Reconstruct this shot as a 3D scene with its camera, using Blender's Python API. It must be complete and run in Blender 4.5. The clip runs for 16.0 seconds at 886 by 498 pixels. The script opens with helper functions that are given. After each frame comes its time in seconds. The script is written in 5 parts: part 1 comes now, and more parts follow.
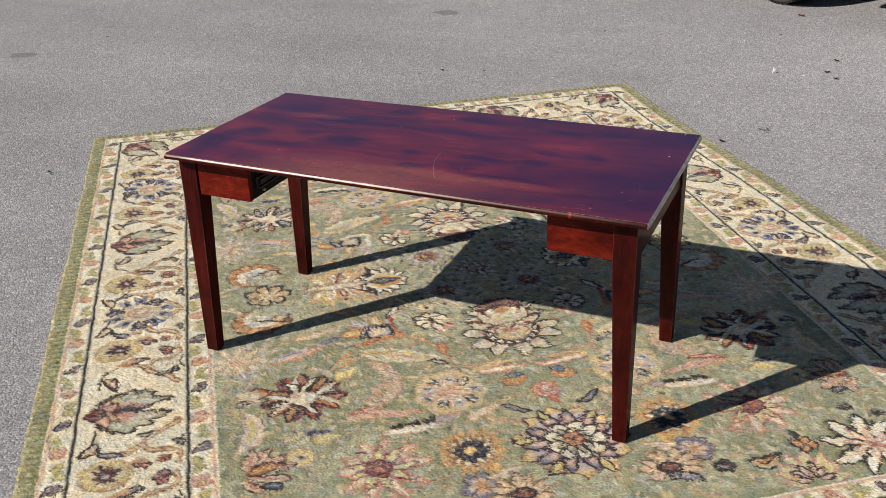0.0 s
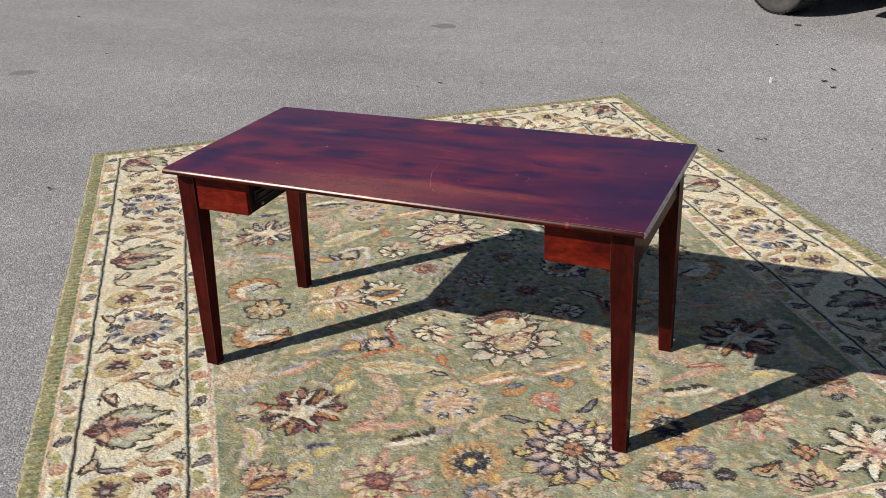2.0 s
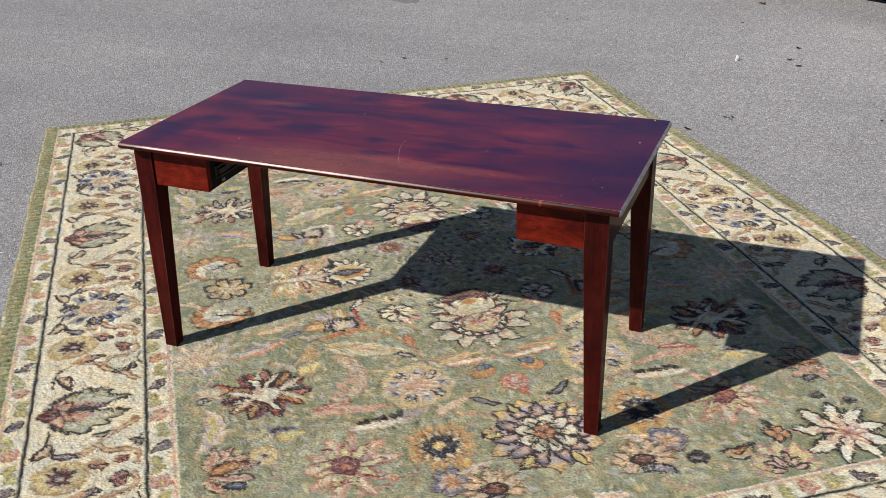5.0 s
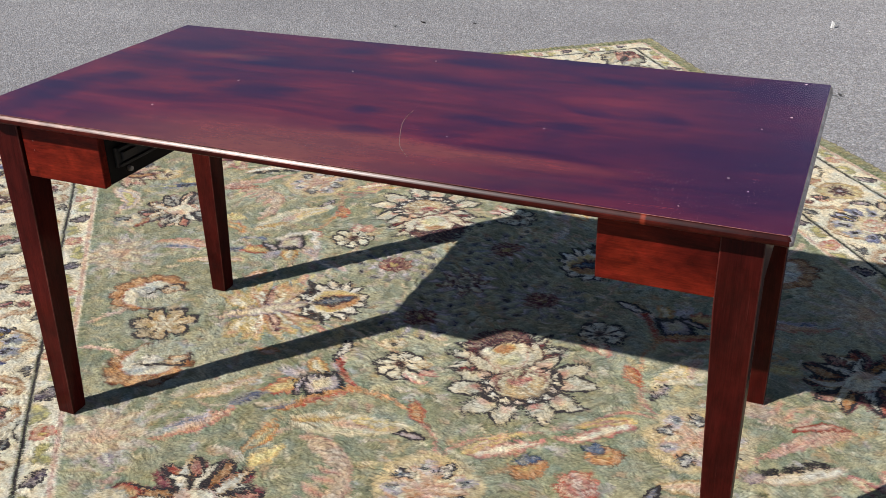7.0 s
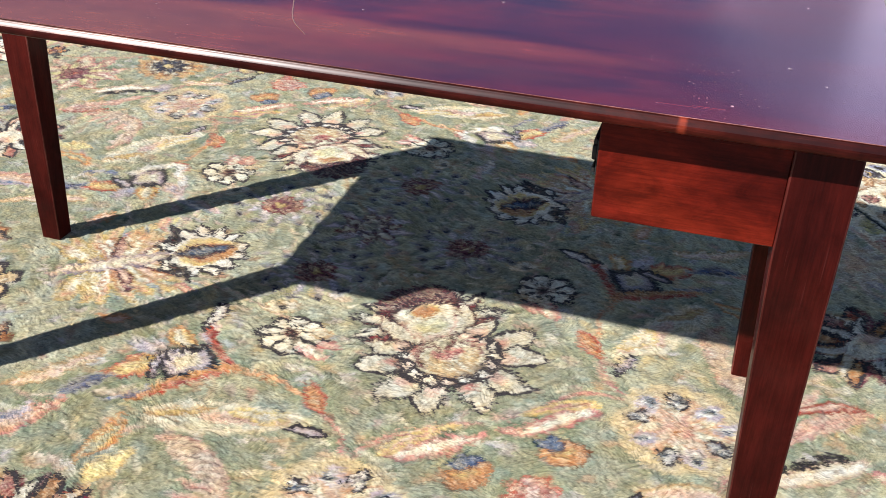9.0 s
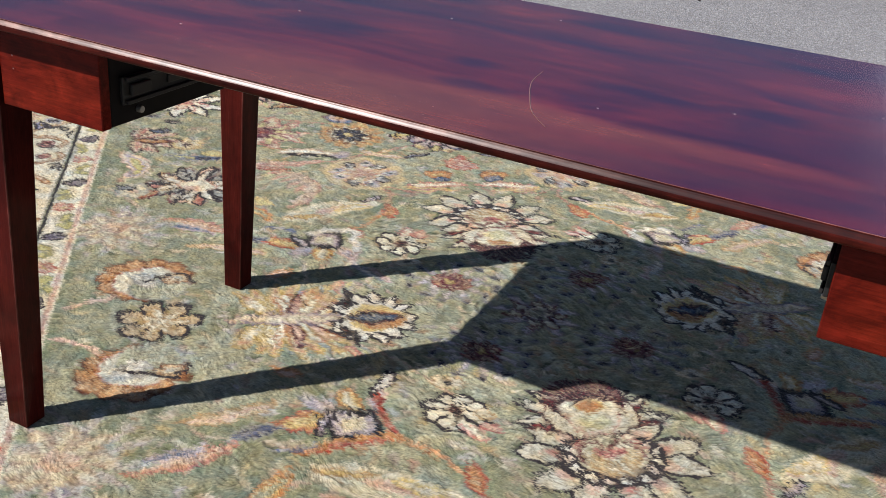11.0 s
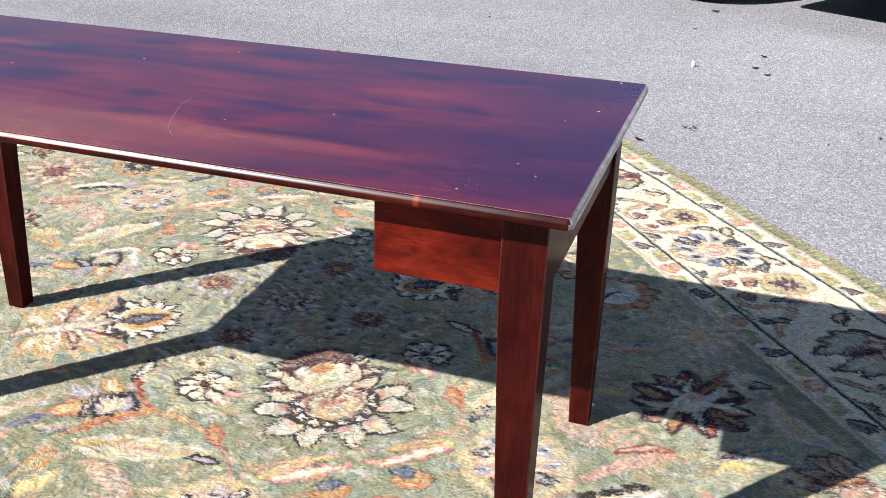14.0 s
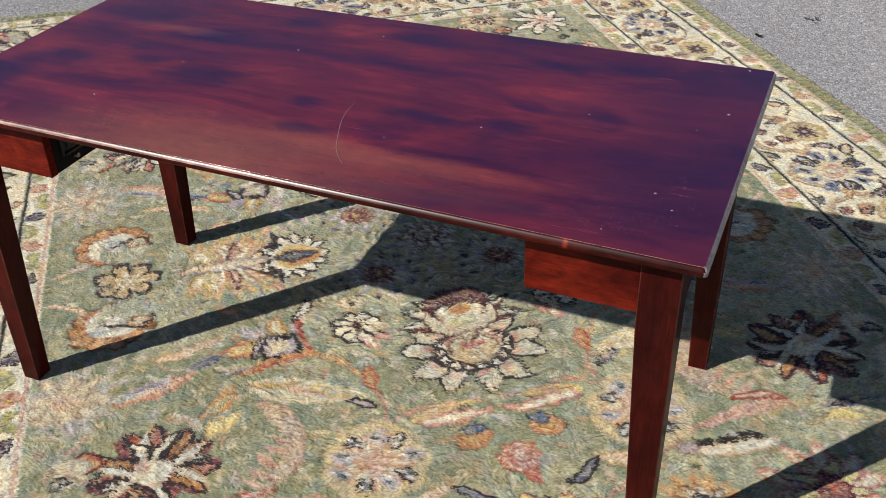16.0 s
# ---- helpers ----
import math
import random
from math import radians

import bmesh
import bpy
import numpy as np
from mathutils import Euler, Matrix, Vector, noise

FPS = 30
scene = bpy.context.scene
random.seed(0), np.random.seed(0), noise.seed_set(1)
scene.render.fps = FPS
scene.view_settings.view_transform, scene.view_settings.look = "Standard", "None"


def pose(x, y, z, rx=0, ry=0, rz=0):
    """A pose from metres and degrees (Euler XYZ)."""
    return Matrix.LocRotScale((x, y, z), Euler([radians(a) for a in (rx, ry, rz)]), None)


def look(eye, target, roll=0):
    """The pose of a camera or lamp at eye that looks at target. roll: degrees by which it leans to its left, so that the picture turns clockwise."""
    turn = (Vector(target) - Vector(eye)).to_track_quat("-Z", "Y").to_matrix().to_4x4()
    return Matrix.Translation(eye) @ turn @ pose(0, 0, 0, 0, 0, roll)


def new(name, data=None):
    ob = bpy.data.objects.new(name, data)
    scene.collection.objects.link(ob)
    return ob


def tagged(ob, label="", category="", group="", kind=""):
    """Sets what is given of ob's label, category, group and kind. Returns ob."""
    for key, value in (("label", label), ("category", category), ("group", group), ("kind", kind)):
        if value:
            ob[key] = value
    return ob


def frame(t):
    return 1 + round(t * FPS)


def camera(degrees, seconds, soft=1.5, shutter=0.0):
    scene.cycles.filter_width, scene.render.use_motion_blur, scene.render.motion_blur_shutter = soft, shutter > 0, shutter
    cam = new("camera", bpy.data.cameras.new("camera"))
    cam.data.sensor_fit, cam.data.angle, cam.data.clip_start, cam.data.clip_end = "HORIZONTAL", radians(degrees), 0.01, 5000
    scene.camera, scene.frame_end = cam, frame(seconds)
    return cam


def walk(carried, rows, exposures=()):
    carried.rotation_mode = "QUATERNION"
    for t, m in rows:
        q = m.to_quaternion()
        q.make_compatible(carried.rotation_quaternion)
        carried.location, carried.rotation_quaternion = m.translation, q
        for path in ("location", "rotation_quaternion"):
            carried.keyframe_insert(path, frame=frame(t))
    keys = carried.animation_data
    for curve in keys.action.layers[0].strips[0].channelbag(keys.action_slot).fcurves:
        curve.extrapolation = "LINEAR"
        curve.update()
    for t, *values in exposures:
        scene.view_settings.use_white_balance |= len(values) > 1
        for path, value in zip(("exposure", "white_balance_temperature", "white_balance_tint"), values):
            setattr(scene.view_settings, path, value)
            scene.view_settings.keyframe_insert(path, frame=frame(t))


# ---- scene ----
cam = camera(47.4, 16.0, 0.9)
PATH = [
    (0, (0.497, -2.413, 1.895), (-0.245, -0.781, 1.009), -2.0),
    (0.5, (0.501, -2.418, 1.898), (-0.237, -0.777, 1.026), -2.0),
    (1, (0.508, -2.423, 1.891), (-0.224, -0.776, 1.024), -2.0),
    (1.5, (0.502, -2.42, 1.894), (-0.232, -0.774, 1.026), -2.4),
    (2, (0.509, -2.416, 1.892), (-0.239, -0.774, 1.03), -2.6),
    (2.5, (0.509, -2.414, 1.896), (-0.239, -0.768, 1.04), -2.7),
    (3, (0.514, -2.398, 1.888), (-0.155, -0.724, 1.021), -1.4),
    (3.5, (0.495, -2.407, 1.89), (-0.2, -0.751, 1.01), -1.6),
    (5.8, (0.371, -2.21, 1.76), (-0.248, -0.543, 0.846), 0.0),
    (6, (0.334, -2.084, 1.701), (-0.296, -0.422, 0.783), 1.4),
    (6.5, (0.229, -1.713, 1.597), (-0.57, -0.119, 0.691), 1.6),
    (7, (0.048, -1.368, 1.415), (-0.659, 0.26, 0.493), -1.3),
    (7.5, (-0.082, -1.093, 1.245), (-0.642, 0.567, 0.28), 0.9),
    (8, (-0.119, -0.966, 1.157), (-0.575, 0.713, 0.17), 2.9),
    (8.5, (-0.12, -0.919, 1.147), (-0.484, 0.77, 0.14), 2.7),
    (9, (-0.189, -0.925, 1.132), (-0.66, 0.733, 0.117), 2.2),
    (9.2, (-0.224, -0.931, 1.131), (-0.774, 0.706, 0.122), 2.3),
    (11.3, (-0.293, -0.982, 1.142), (-1.017, 0.662, 0.263), 5.4),
    (11.5, (-0.259, -0.977, 1.132), (-0.91, 0.689, 0.236), 5.9),
    (12, (-0.201, -0.976, 1.139), (-0.76, 0.737, 0.271), 5.9),
    (12.5, (-0.145, -0.98, 1.151), (-0.626, 0.757, 0.286), 5.4),
    (13, (-0.082, -1.045, 1.191), (-0.46, 0.75, 0.371), 3.9),
    (13.5, (0.016, -1.106, 1.22), (-0.317, 0.717, 0.453), 4.0),
    (14, (0.194, -1.206, 1.262), (-0.341, 0.533, 0.432), 2.2),
    (14.5, (0.292, -1.328, 1.316), (-0.346, 0.286, 0.322), 1.9),
    (15, (0.328, -1.361, 1.481), (-0.325, 0.214, 0.434), 0.5),
    (15.5, (0.277, -1.316, 1.594), (-0.375, 0.226, 0.5), -0.0),
    (16, (0.119, -1.244, 1.628), (-0.538, 0.265, 0.491), -1.5),
]
walk(cam, [(t, look(eye, target, roll)) for t, eye, target, roll in PATH],
     [(0, 0.10, 6750, 15), (3.5, 0.08, 6600, 14), (5.8, 0.08, 6450, 14), (7, 0.10, 6400, 15), (8, 0.22, 6350, 15), (8.5, 0.44, 6300, 15), (9, 0.58, 6300, 16), (11.3, 0.10, 6250, 16),
      (12, 0.14, 6200, 17), (12.5, 0.38, 6150, 17), (13, 0.68, 6120, 16), (13.5, 0.76, 6120, 15.5), (14, 0.80, 6120, 17), (14.5, 0.72, 6120, 17), (15, 0.42, 6300, 14), (16, 0.13, 6450, 14)])


# ---- world and sun ----
world = bpy.data.worlds.new("sky")
scene.world = world
world.use_nodes = True
wn = world.node_tree.nodes
sky = wn.new("ShaderNodeTexSky")
sky.sky_type, sky.sun_disc = "NISHITA", False
SUN_WAY = Vector((0.897, 1.02, -1.0)).normalized()      # the way the sunlight travels
sky.sun_elevation = math.asin(-SUN_WAY.z)
sky.sun_rotation = math.atan2(-SUN_WAY.x, -SUN_WAY.y)
world.node_tree.links.new(sky.outputs[0], wn["Background"].inputs[0])
wn["Background"].inputs[1].default_value = 0.047
sky.dust_density, sky.ozone_density = 0.0, 1.5
sun_data = bpy.data.lights.new("sun", "SUN")
sun_data.energy, sun_data.angle, sun_data.color = 5.0, radians(0.53), (1.0, 0.955, 0.88)
sun = new("sun", sun_data)
sun.rotation_mode = "QUATERNION"
sun.rotation_quaternion = SUN_WAY.to_track_quat("-Z", "Y")
sun.location = (-6, -7, 8)


# ---- helpers of this scene ----
def part(name, bm, material, parent=None, label="", smooth=False):
    me = bpy.data.meshes.new(name)
    bm.to_mesh(me)
    bm.free()
    if smooth:
        for p in me.polygons:
            p.use_smooth = True
    if material:
        me.materials.append(material)
    ob = new(name, me)
    if parent:
        ob.parent = parent
    if label:
        tagged(ob, label)
    return ob


def box_bm(x0, x1, y0, y1, z0, z1, bevel=0.0, segments=2, bm=None):
    bm = bm or bmesh.new()
    verts = [bm.verts.new((x, y, z)) for x in (x0, x1) for y in (y0, y1) for z in (z0, z1)]
    faces = [bm.faces.new([verts[i] for i in q]) for q in
             ((0, 1, 3, 2), (4, 6, 7, 5), (0, 4, 5, 1), (2, 3, 7, 6), (0, 2, 6, 4), (1, 5, 7, 3))]
    if bevel:
        edges = list({e for f in faces for e in f.edges})
        bmesh.ops.bevel(bm, geom=edges, offset=bevel, segments=segments, profile=0.5, affect="EDGES")
    return bm


class Nodes:
    """A short way to write node materials."""

    def __init__(self, name):
        self.mat = bpy.data.materials.new(name)
        self.mat.use_nodes = True
        self.tree = self.mat.node_tree
        self.bsdf = self.tree.nodes["Principled BSDF"]

    def add(self, kind, **inputs):
        n = self.tree.nodes.new(kind)
        for key, value in inputs.items():
            self.put(n, key.replace("_", " "), value)
        return n

    def put(self, n, key, value):
        socket = n.inputs[int(key)] if key.isdigit() else n.inputs[key]
        if hasattr(value, "is_linked"):
            self.tree.links.new(value, socket)
        else:
            socket.default_value = value

    def coords(self, kind="Object", scale=(1, 1, 1), rotate=(0, 0, 0)):
        tc = self.add("ShaderNodeTexCoord")
        mp = self.add("ShaderNodeMapping", Vector=tc.outputs[kind], Scale=scale, Rotation=rotate)
        return mp.outputs[0]

    def noise(self, vec, scale, detail=4.0, rough=0.55, distort=0.0):
        n = self.add("ShaderNodeTexNoise", Vector=vec, Scale=scale, Detail=detail, Roughness=rough, Distortion=distort)
        return n.outputs["Fac"]

    def ramp(self, fac, *stops, mode="LINEAR"):
        r = self.add("ShaderNodeValToRGB", Fac=fac)
        r.color_ramp.interpolation = mode
        el = r.color_ramp.elements
        while len(el) < len(stops):
            el.new(0.5)
        for e, (p, c) in zip(el, stops):
            e.position = p
            e.color = (c, c, c, 1) if isinstance(c, (int, float)) else (*c, 1)
        return r.outputs[0]

    def mix(self, fac, a, b, blend="MIX"):
        n = self.add("ShaderNodeMix")
        n.data_type, n.blend_type = "RGBA", blend
        for k, v in ((0, fac), (6, a), (7, b)):
            if isinstance(v, tuple):
                v = (*v, 1) if len(v) == 3 else v
            self.put(n, str(k), v)
        return n.outputs[2]

    def math(self, op, a, b=0.0):
        n = self.add("ShaderNodeMath")
        n.operation = op
        self.put(n, "0", a)
        self.put(n, "1", b)
        return n.outputs[0]

    def bump(self, height, strength, distance, normal=None):
        n = self.add("ShaderNodeBump", Height=height, Strength=strength, Distance=distance)
        if normal:
            self.put(n, "Normal", normal)
        return n.outputs[0]

    def out(self, **inputs):
        for key, value in inputs.items():
            if isinstance(value, tuple) and len(value) == 3:
                value = (*value, 1)
            self.put(self.bsdf, key.replace("_", " "), value)
        return self.mat


# ---- materials ----
def near_spot(m, vec, x, y, rx, ry, inner=0.35, outer=1.05):
    """1 inside an oval stain round x, y, fading to 0 at its rim."""
    a = m.add("ShaderNodeVectorMath")
    a.operation = "SUBTRACT"
    m.put(a, "0", vec)
    m.put(a, "1", (x, y, 0))
    b = m.add("ShaderNodeVectorMath")
    b.operation = "MULTIPLY"
    m.put(b, "0", a.outputs[0])
    m.put(b, "1", (1 / rx, 1 / ry, 0))
    c = m.add("ShaderNodeVectorMath")
    c.operation = "LENGTH"
    m.put(c, "0", b.outputs[0])
    return m.ramp(c.outputs["Value"], (inner, 1.0), (outer, 0.0))


def wandering(m, amount, scale):
    """Places shifted by noise, so that stains have ragged rims."""
    n = m.add("ShaderNodeTexNoise", Vector=m.coords(scale=(0.6, 1.6, 1)), Scale=scale, Detail=5.0, Roughness=0.62)
    k = m.add("ShaderNodeVectorMath")
    k.operation = "MULTIPLY_ADD"
    m.put(k, "0", n.outputs["Color"])
    m.put(k, "1", (amount, amount * 0.6, 0))
    m.put(k, "2", m.coords())
    shift = m.add("ShaderNodeVectorMath")
    shift.operation = "SUBTRACT"
    m.put(shift, "0", k.outputs[0])
    m.put(shift, "1", (amount * 0.5, amount * 0.3, 0))
    return shift.outputs[0]


# dark blotches in the stain of the top: x, y, half length, half width
BLOTCHES = ((-1.10, 0.315, 0.12, 0.065), (-1.25, 0.363, 0.06, 0.04), (-1.04, 0.65, 0.09, 0.05), (-0.58, 0.303, 0.12, 0.026), (-0.43, 0.323, 0.08, 0.034),
            (-0.83, 0.29, 0.05, 0.03), (-0.49, 0.72, 0.16, 0.04), (-1.44, 0.31, 0.10, 0.05), (-0.73, 0.64, 0.13, 0.035), (-0.244, 0.638, 0.12, 0.04), (-0.79, 0.182, 0.07, 0.028), (-0.02, 0.50, 0.42, 0.40), (-0.06, 0.16, 0.34, 0.22), (-1.42, 0.58, 0.20, 0.11), (-1.50, 0.17, 0.07, 0.16))


def wood(name, dark, mid, red, rough, coat, boards=False, worn=0.0, shine=0.16, gloss=0.12, front=False, ior=1.5, hue=(1, 1, 1), body_ior=1.5, upright=False, streaks=0.8, mottle=0.0, bright=0.0):
    m = Nodes(name)
    def along(long, across):
        return m.coords(scale=(across, across, long) if upright else (long, across, across))
    grain = along(1.6, 26)
    broad = along(1.5, 5.0)
    a = m.noise(broad, 1.5, 6, 0.55, 0.7)
    blotch = m.noise(along(3.0, 6.5), 1.4, 3, 0.5, 0.5)
    b = m.noise(grain, 2.4, 6, 0.65, 0.2)
    col = m.ramp(a, (0.30, dark), (0.50, mid), (0.72, red))
    col = m.mix(0.45, col, m.mix(1.0, col, m.ramp(b, (0.25, 0.45), (0.7, 1.45)), "MULTIPLY"))
    col = m.mix(m.ramp(blotch, (0.58, 0.0), (0.72, 0.7)), col, dark)
    if boards:
        flat = m.coords()
        br = m.add("ShaderNodeTexBrick", Vector=flat, Scale=1.0)
        br.inputs["Color1"].default_value = (0.62, 0.62, 0.62, 1)
        br.inputs["Color2"].default_value = (1.35, 1.3, 1.3, 1)
        br.inputs["Mortar"].default_value = (0.6, 0.6, 0.6, 1)
        br.inputs["Mortar Size"].default_value = 0.0006
        br.inputs["Brick Width"].default_value = 0.58
        br.inputs["Row Height"].default_value = 0.094
        br.offset = 0.37
        col = m.mix(0.4, col, m.mix(1.0, col, br.outputs["Color"], "MULTIPLY"))
        # dark blotches, and the varnish rubbed brown along the front where people sat
        vec = wandering(m, 0.10, 9.0)
        for x, y, rx, ry in BLOTCHES:
            col = m.mix(m.math("MULTIPLY", near_spot(m, vec, x, y, rx, ry), 0.72), col, dark)
        for x, y, rx, ry, k in ((-0.92, 0.02, 0.46, 0.20, 0.85), (-0.62, 0.13, 0.36, 0.045, 0.55), (-0.46, 0.06, 0.24, 0.06, 0.20), (-1.30, 0.52, 0.16, 0.03, 0.35)):
            col = m.mix(m.math("MULTIPLY", near_spot(m, vec, x, y, rx, ry, 0.2), k), col, (0.310, 0.092, 0.042))
    # pale band paints the sun's highlight on the front edge into its colour
    if bright:
        glint_band = m.math("MULTIPLY", near_spot(m, wandering(m, 0.25, 3.0), -1.15, 0.0, 0.66, 0.25, 0.45), m.ramp(m.noise(along(14, 60), 2.0, 4, 0.6), (0.34, 0.35), (0.60, 1.0)))
        col = m.mix(m.math("MULTIPLY", glint_band, bright), col, (0.42, 0.25, 0.20))
    if front:
        rubbed = wandering(m, 0.03, 14.0)
        col = m.mix(m.math("MULTIPLY", near_spot(m, wandering(m, 0.012, 20.0), -0.219, 0.0, 0.0055, 0.05), 0.5), col, (0.36, 0.055, 0.024))
        col = m.mix(m.math("MULTIPLY", near_spot(m, rubbed, -0.10, 0.0, 0.12, 0.05, 0.6), 0.6), col, dark)
    # small pale flecks where the varnish is chipped
    fleck = m.add("ShaderNodeTexVoronoi", Vector=m.coords(scale=(1, 1.5, 1)), Scale=150.0)
    fleck.voronoi_dimensions = "2D" if boards else "3D"
    lot = m.add("ShaderNodeSeparateColor", Color=fleck.outputs["Color"])
    cluster = m.ramp(m.noise(m.coords(), 4.3, 3, 0.6), (0.56, 0.0), (0.70, 0.5))
    if boards:
        # most chips lie by the corner and in one rubbed spot
        for x, y, rx, ry in ((-0.17, 0.12, 0.17, 0.13), (-0.43, 0.250, 0.09, 0.045), (-1.17, 0.10, 0.10, 0.03)):
            cluster = m.math("MAXIMUM", cluster, near_spot(m, wandering(m, 0.06, 12.0), x, y, rx, ry, 0.2))
    size = m.math("MULTIPLY", fleck.outputs["Distance"], m.math("ADD", m.math("MULTIPLY", lot.outputs[1], 3.4), 0.5))
    dot = m.ramp(size, (0.05, 1.0), (0.13, 0.0))
    some = m.ramp(m.math("MULTIPLY", lot.outputs[0], m.math("ADD", cluster, 0.30)), (0.46, 0.0), (0.50, 1.0))
    chip = m.math("MULTIPLY", m.math("MULTIPLY", dot, some), worn)
    col = m.mix(m.math("MULTIPLY", chip, 0.8), col, (0.42, 0.33, 0.32))
    # pores and fine figure along the grain, then long pale scuffs
    pore = m.noise(along(9, 230), 2.0, 4, 0.7)
    col = m.mix(0.4 if boards else 1.0, col, m.mix(1.0, col, m.ramp(pore, (0.30, 0.72), (0.50, 1.0), (0.70, 1.26)), "MULTIPLY"))
    figure = m.noise(along(3.2, 70), 1.6, 5, 0.65, 0.3)
    col = m.mix(streaks, col, m.mix(1.0, col, m.ramp(figure, (0.30, 0.55), (0.52, 1.0), (0.70, 1.55)), "MULTIPLY"))
    if mottle:
        cloud = m.noise(along(9, 18), 2.2, 6, 0.68, 0.6)
        col = m.mix(mottle, col, m.mix(1.0, col, m.ramp(cloud, (0.30, 0.35), (0.48, 0.90), (0.62, 1.30), (0.75, 1.75)), "MULTIPLY"))
    scuff = m.math("MULTIPLY", m.ramp(m.noise(along(5, 300), 1.5, 2, 0.5), (0.66, 0.0), (0.74, 0.34)), m.ramp(m.noise(m.coords(), 6.0, 3, 0.6), (0.48, 0.0), (0.62, 1.0)))
    col = m.mix(scuff, col, tuple(min(0.6, 2.2 * c + 0.03) for c in red))
    fine = m.noise(along(8, 90), 2.0, 5, 0.6)
    wob = m.noise(along(2, 7), 2.2, 3, 0.5)
    rr = m.math("ADD", m.math("MULTIPLY", m.noise(m.coords(), 5.0, 4, 0.6), rough * 0.4), rough * 0.8)
    nrm = m.bump(wob, 0.05, 0.0012) if boards else m.bump(fine, 0.3, 0.0006, m.bump(wob, 0.12, 0.0015))
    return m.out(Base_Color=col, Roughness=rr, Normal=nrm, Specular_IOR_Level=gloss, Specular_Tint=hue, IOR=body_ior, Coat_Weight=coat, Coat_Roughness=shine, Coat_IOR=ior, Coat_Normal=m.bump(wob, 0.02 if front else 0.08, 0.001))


# violet Specular_Tint and bluish dark tone put the reflected sky into the colour
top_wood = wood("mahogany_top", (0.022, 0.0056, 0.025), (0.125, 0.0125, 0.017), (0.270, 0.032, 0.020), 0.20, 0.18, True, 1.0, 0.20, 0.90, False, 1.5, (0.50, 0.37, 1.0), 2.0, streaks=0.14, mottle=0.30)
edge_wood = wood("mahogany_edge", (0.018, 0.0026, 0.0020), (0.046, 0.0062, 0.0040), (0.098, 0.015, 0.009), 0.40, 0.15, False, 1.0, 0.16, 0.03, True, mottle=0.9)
nose_wood = wood("mahogany_nose", (0.014, 0.0022, 0.0018), (0.032, 0.0046, 0.0032), (0.076, 0.012, 0.008), 0.40, 0.50, False, 0.6, 0.28, 0.10, True, mottle=0.9, bright=0.8)
# arris paled by wear and by a highlight line painted into the colour
worn_glint_wood = wood("worn_glint_arris", (0.060, 0.018, 0.016), (0.20, 0.085, 0.070), (0.40, 0.22, 0.19), 0.40, 0.6, False, 0.0, 0.15, mottle=1.0)
# pale grey puts the sky's reflection on the right end into its colour
end_wood = wood("sky_sheen_end", (0.16, 0.115, 0.11), (0.30, 0.25, 0.25), (0.44, 0.39, 0.39), 0.40, 0.5, False, 0.0, 0.2, 0.2, mottle=0.8)
rubbed_wood = wood("rubbed_arris", (0.035, 0.005, 0.004), (0.075, 0.014, 0.011), (0.17, 0.055, 0.045), 0.45, 0.3, False, 0.0, 0.15, 0.05, upright=True, mottle=1.0)
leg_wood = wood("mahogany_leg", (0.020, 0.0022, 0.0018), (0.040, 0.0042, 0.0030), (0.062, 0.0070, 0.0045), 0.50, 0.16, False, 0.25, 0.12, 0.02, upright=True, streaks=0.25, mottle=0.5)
box_wood = wood("mahogany_box", (0.034, 0.0028, 0.0020), (0.095, 0.0074, 0.0036), (0.165, 0.016, 0.0062), 0.50, 0.14, False, 0.7, 0.14, 0.03, streaks=0.4, mottle=0.75)


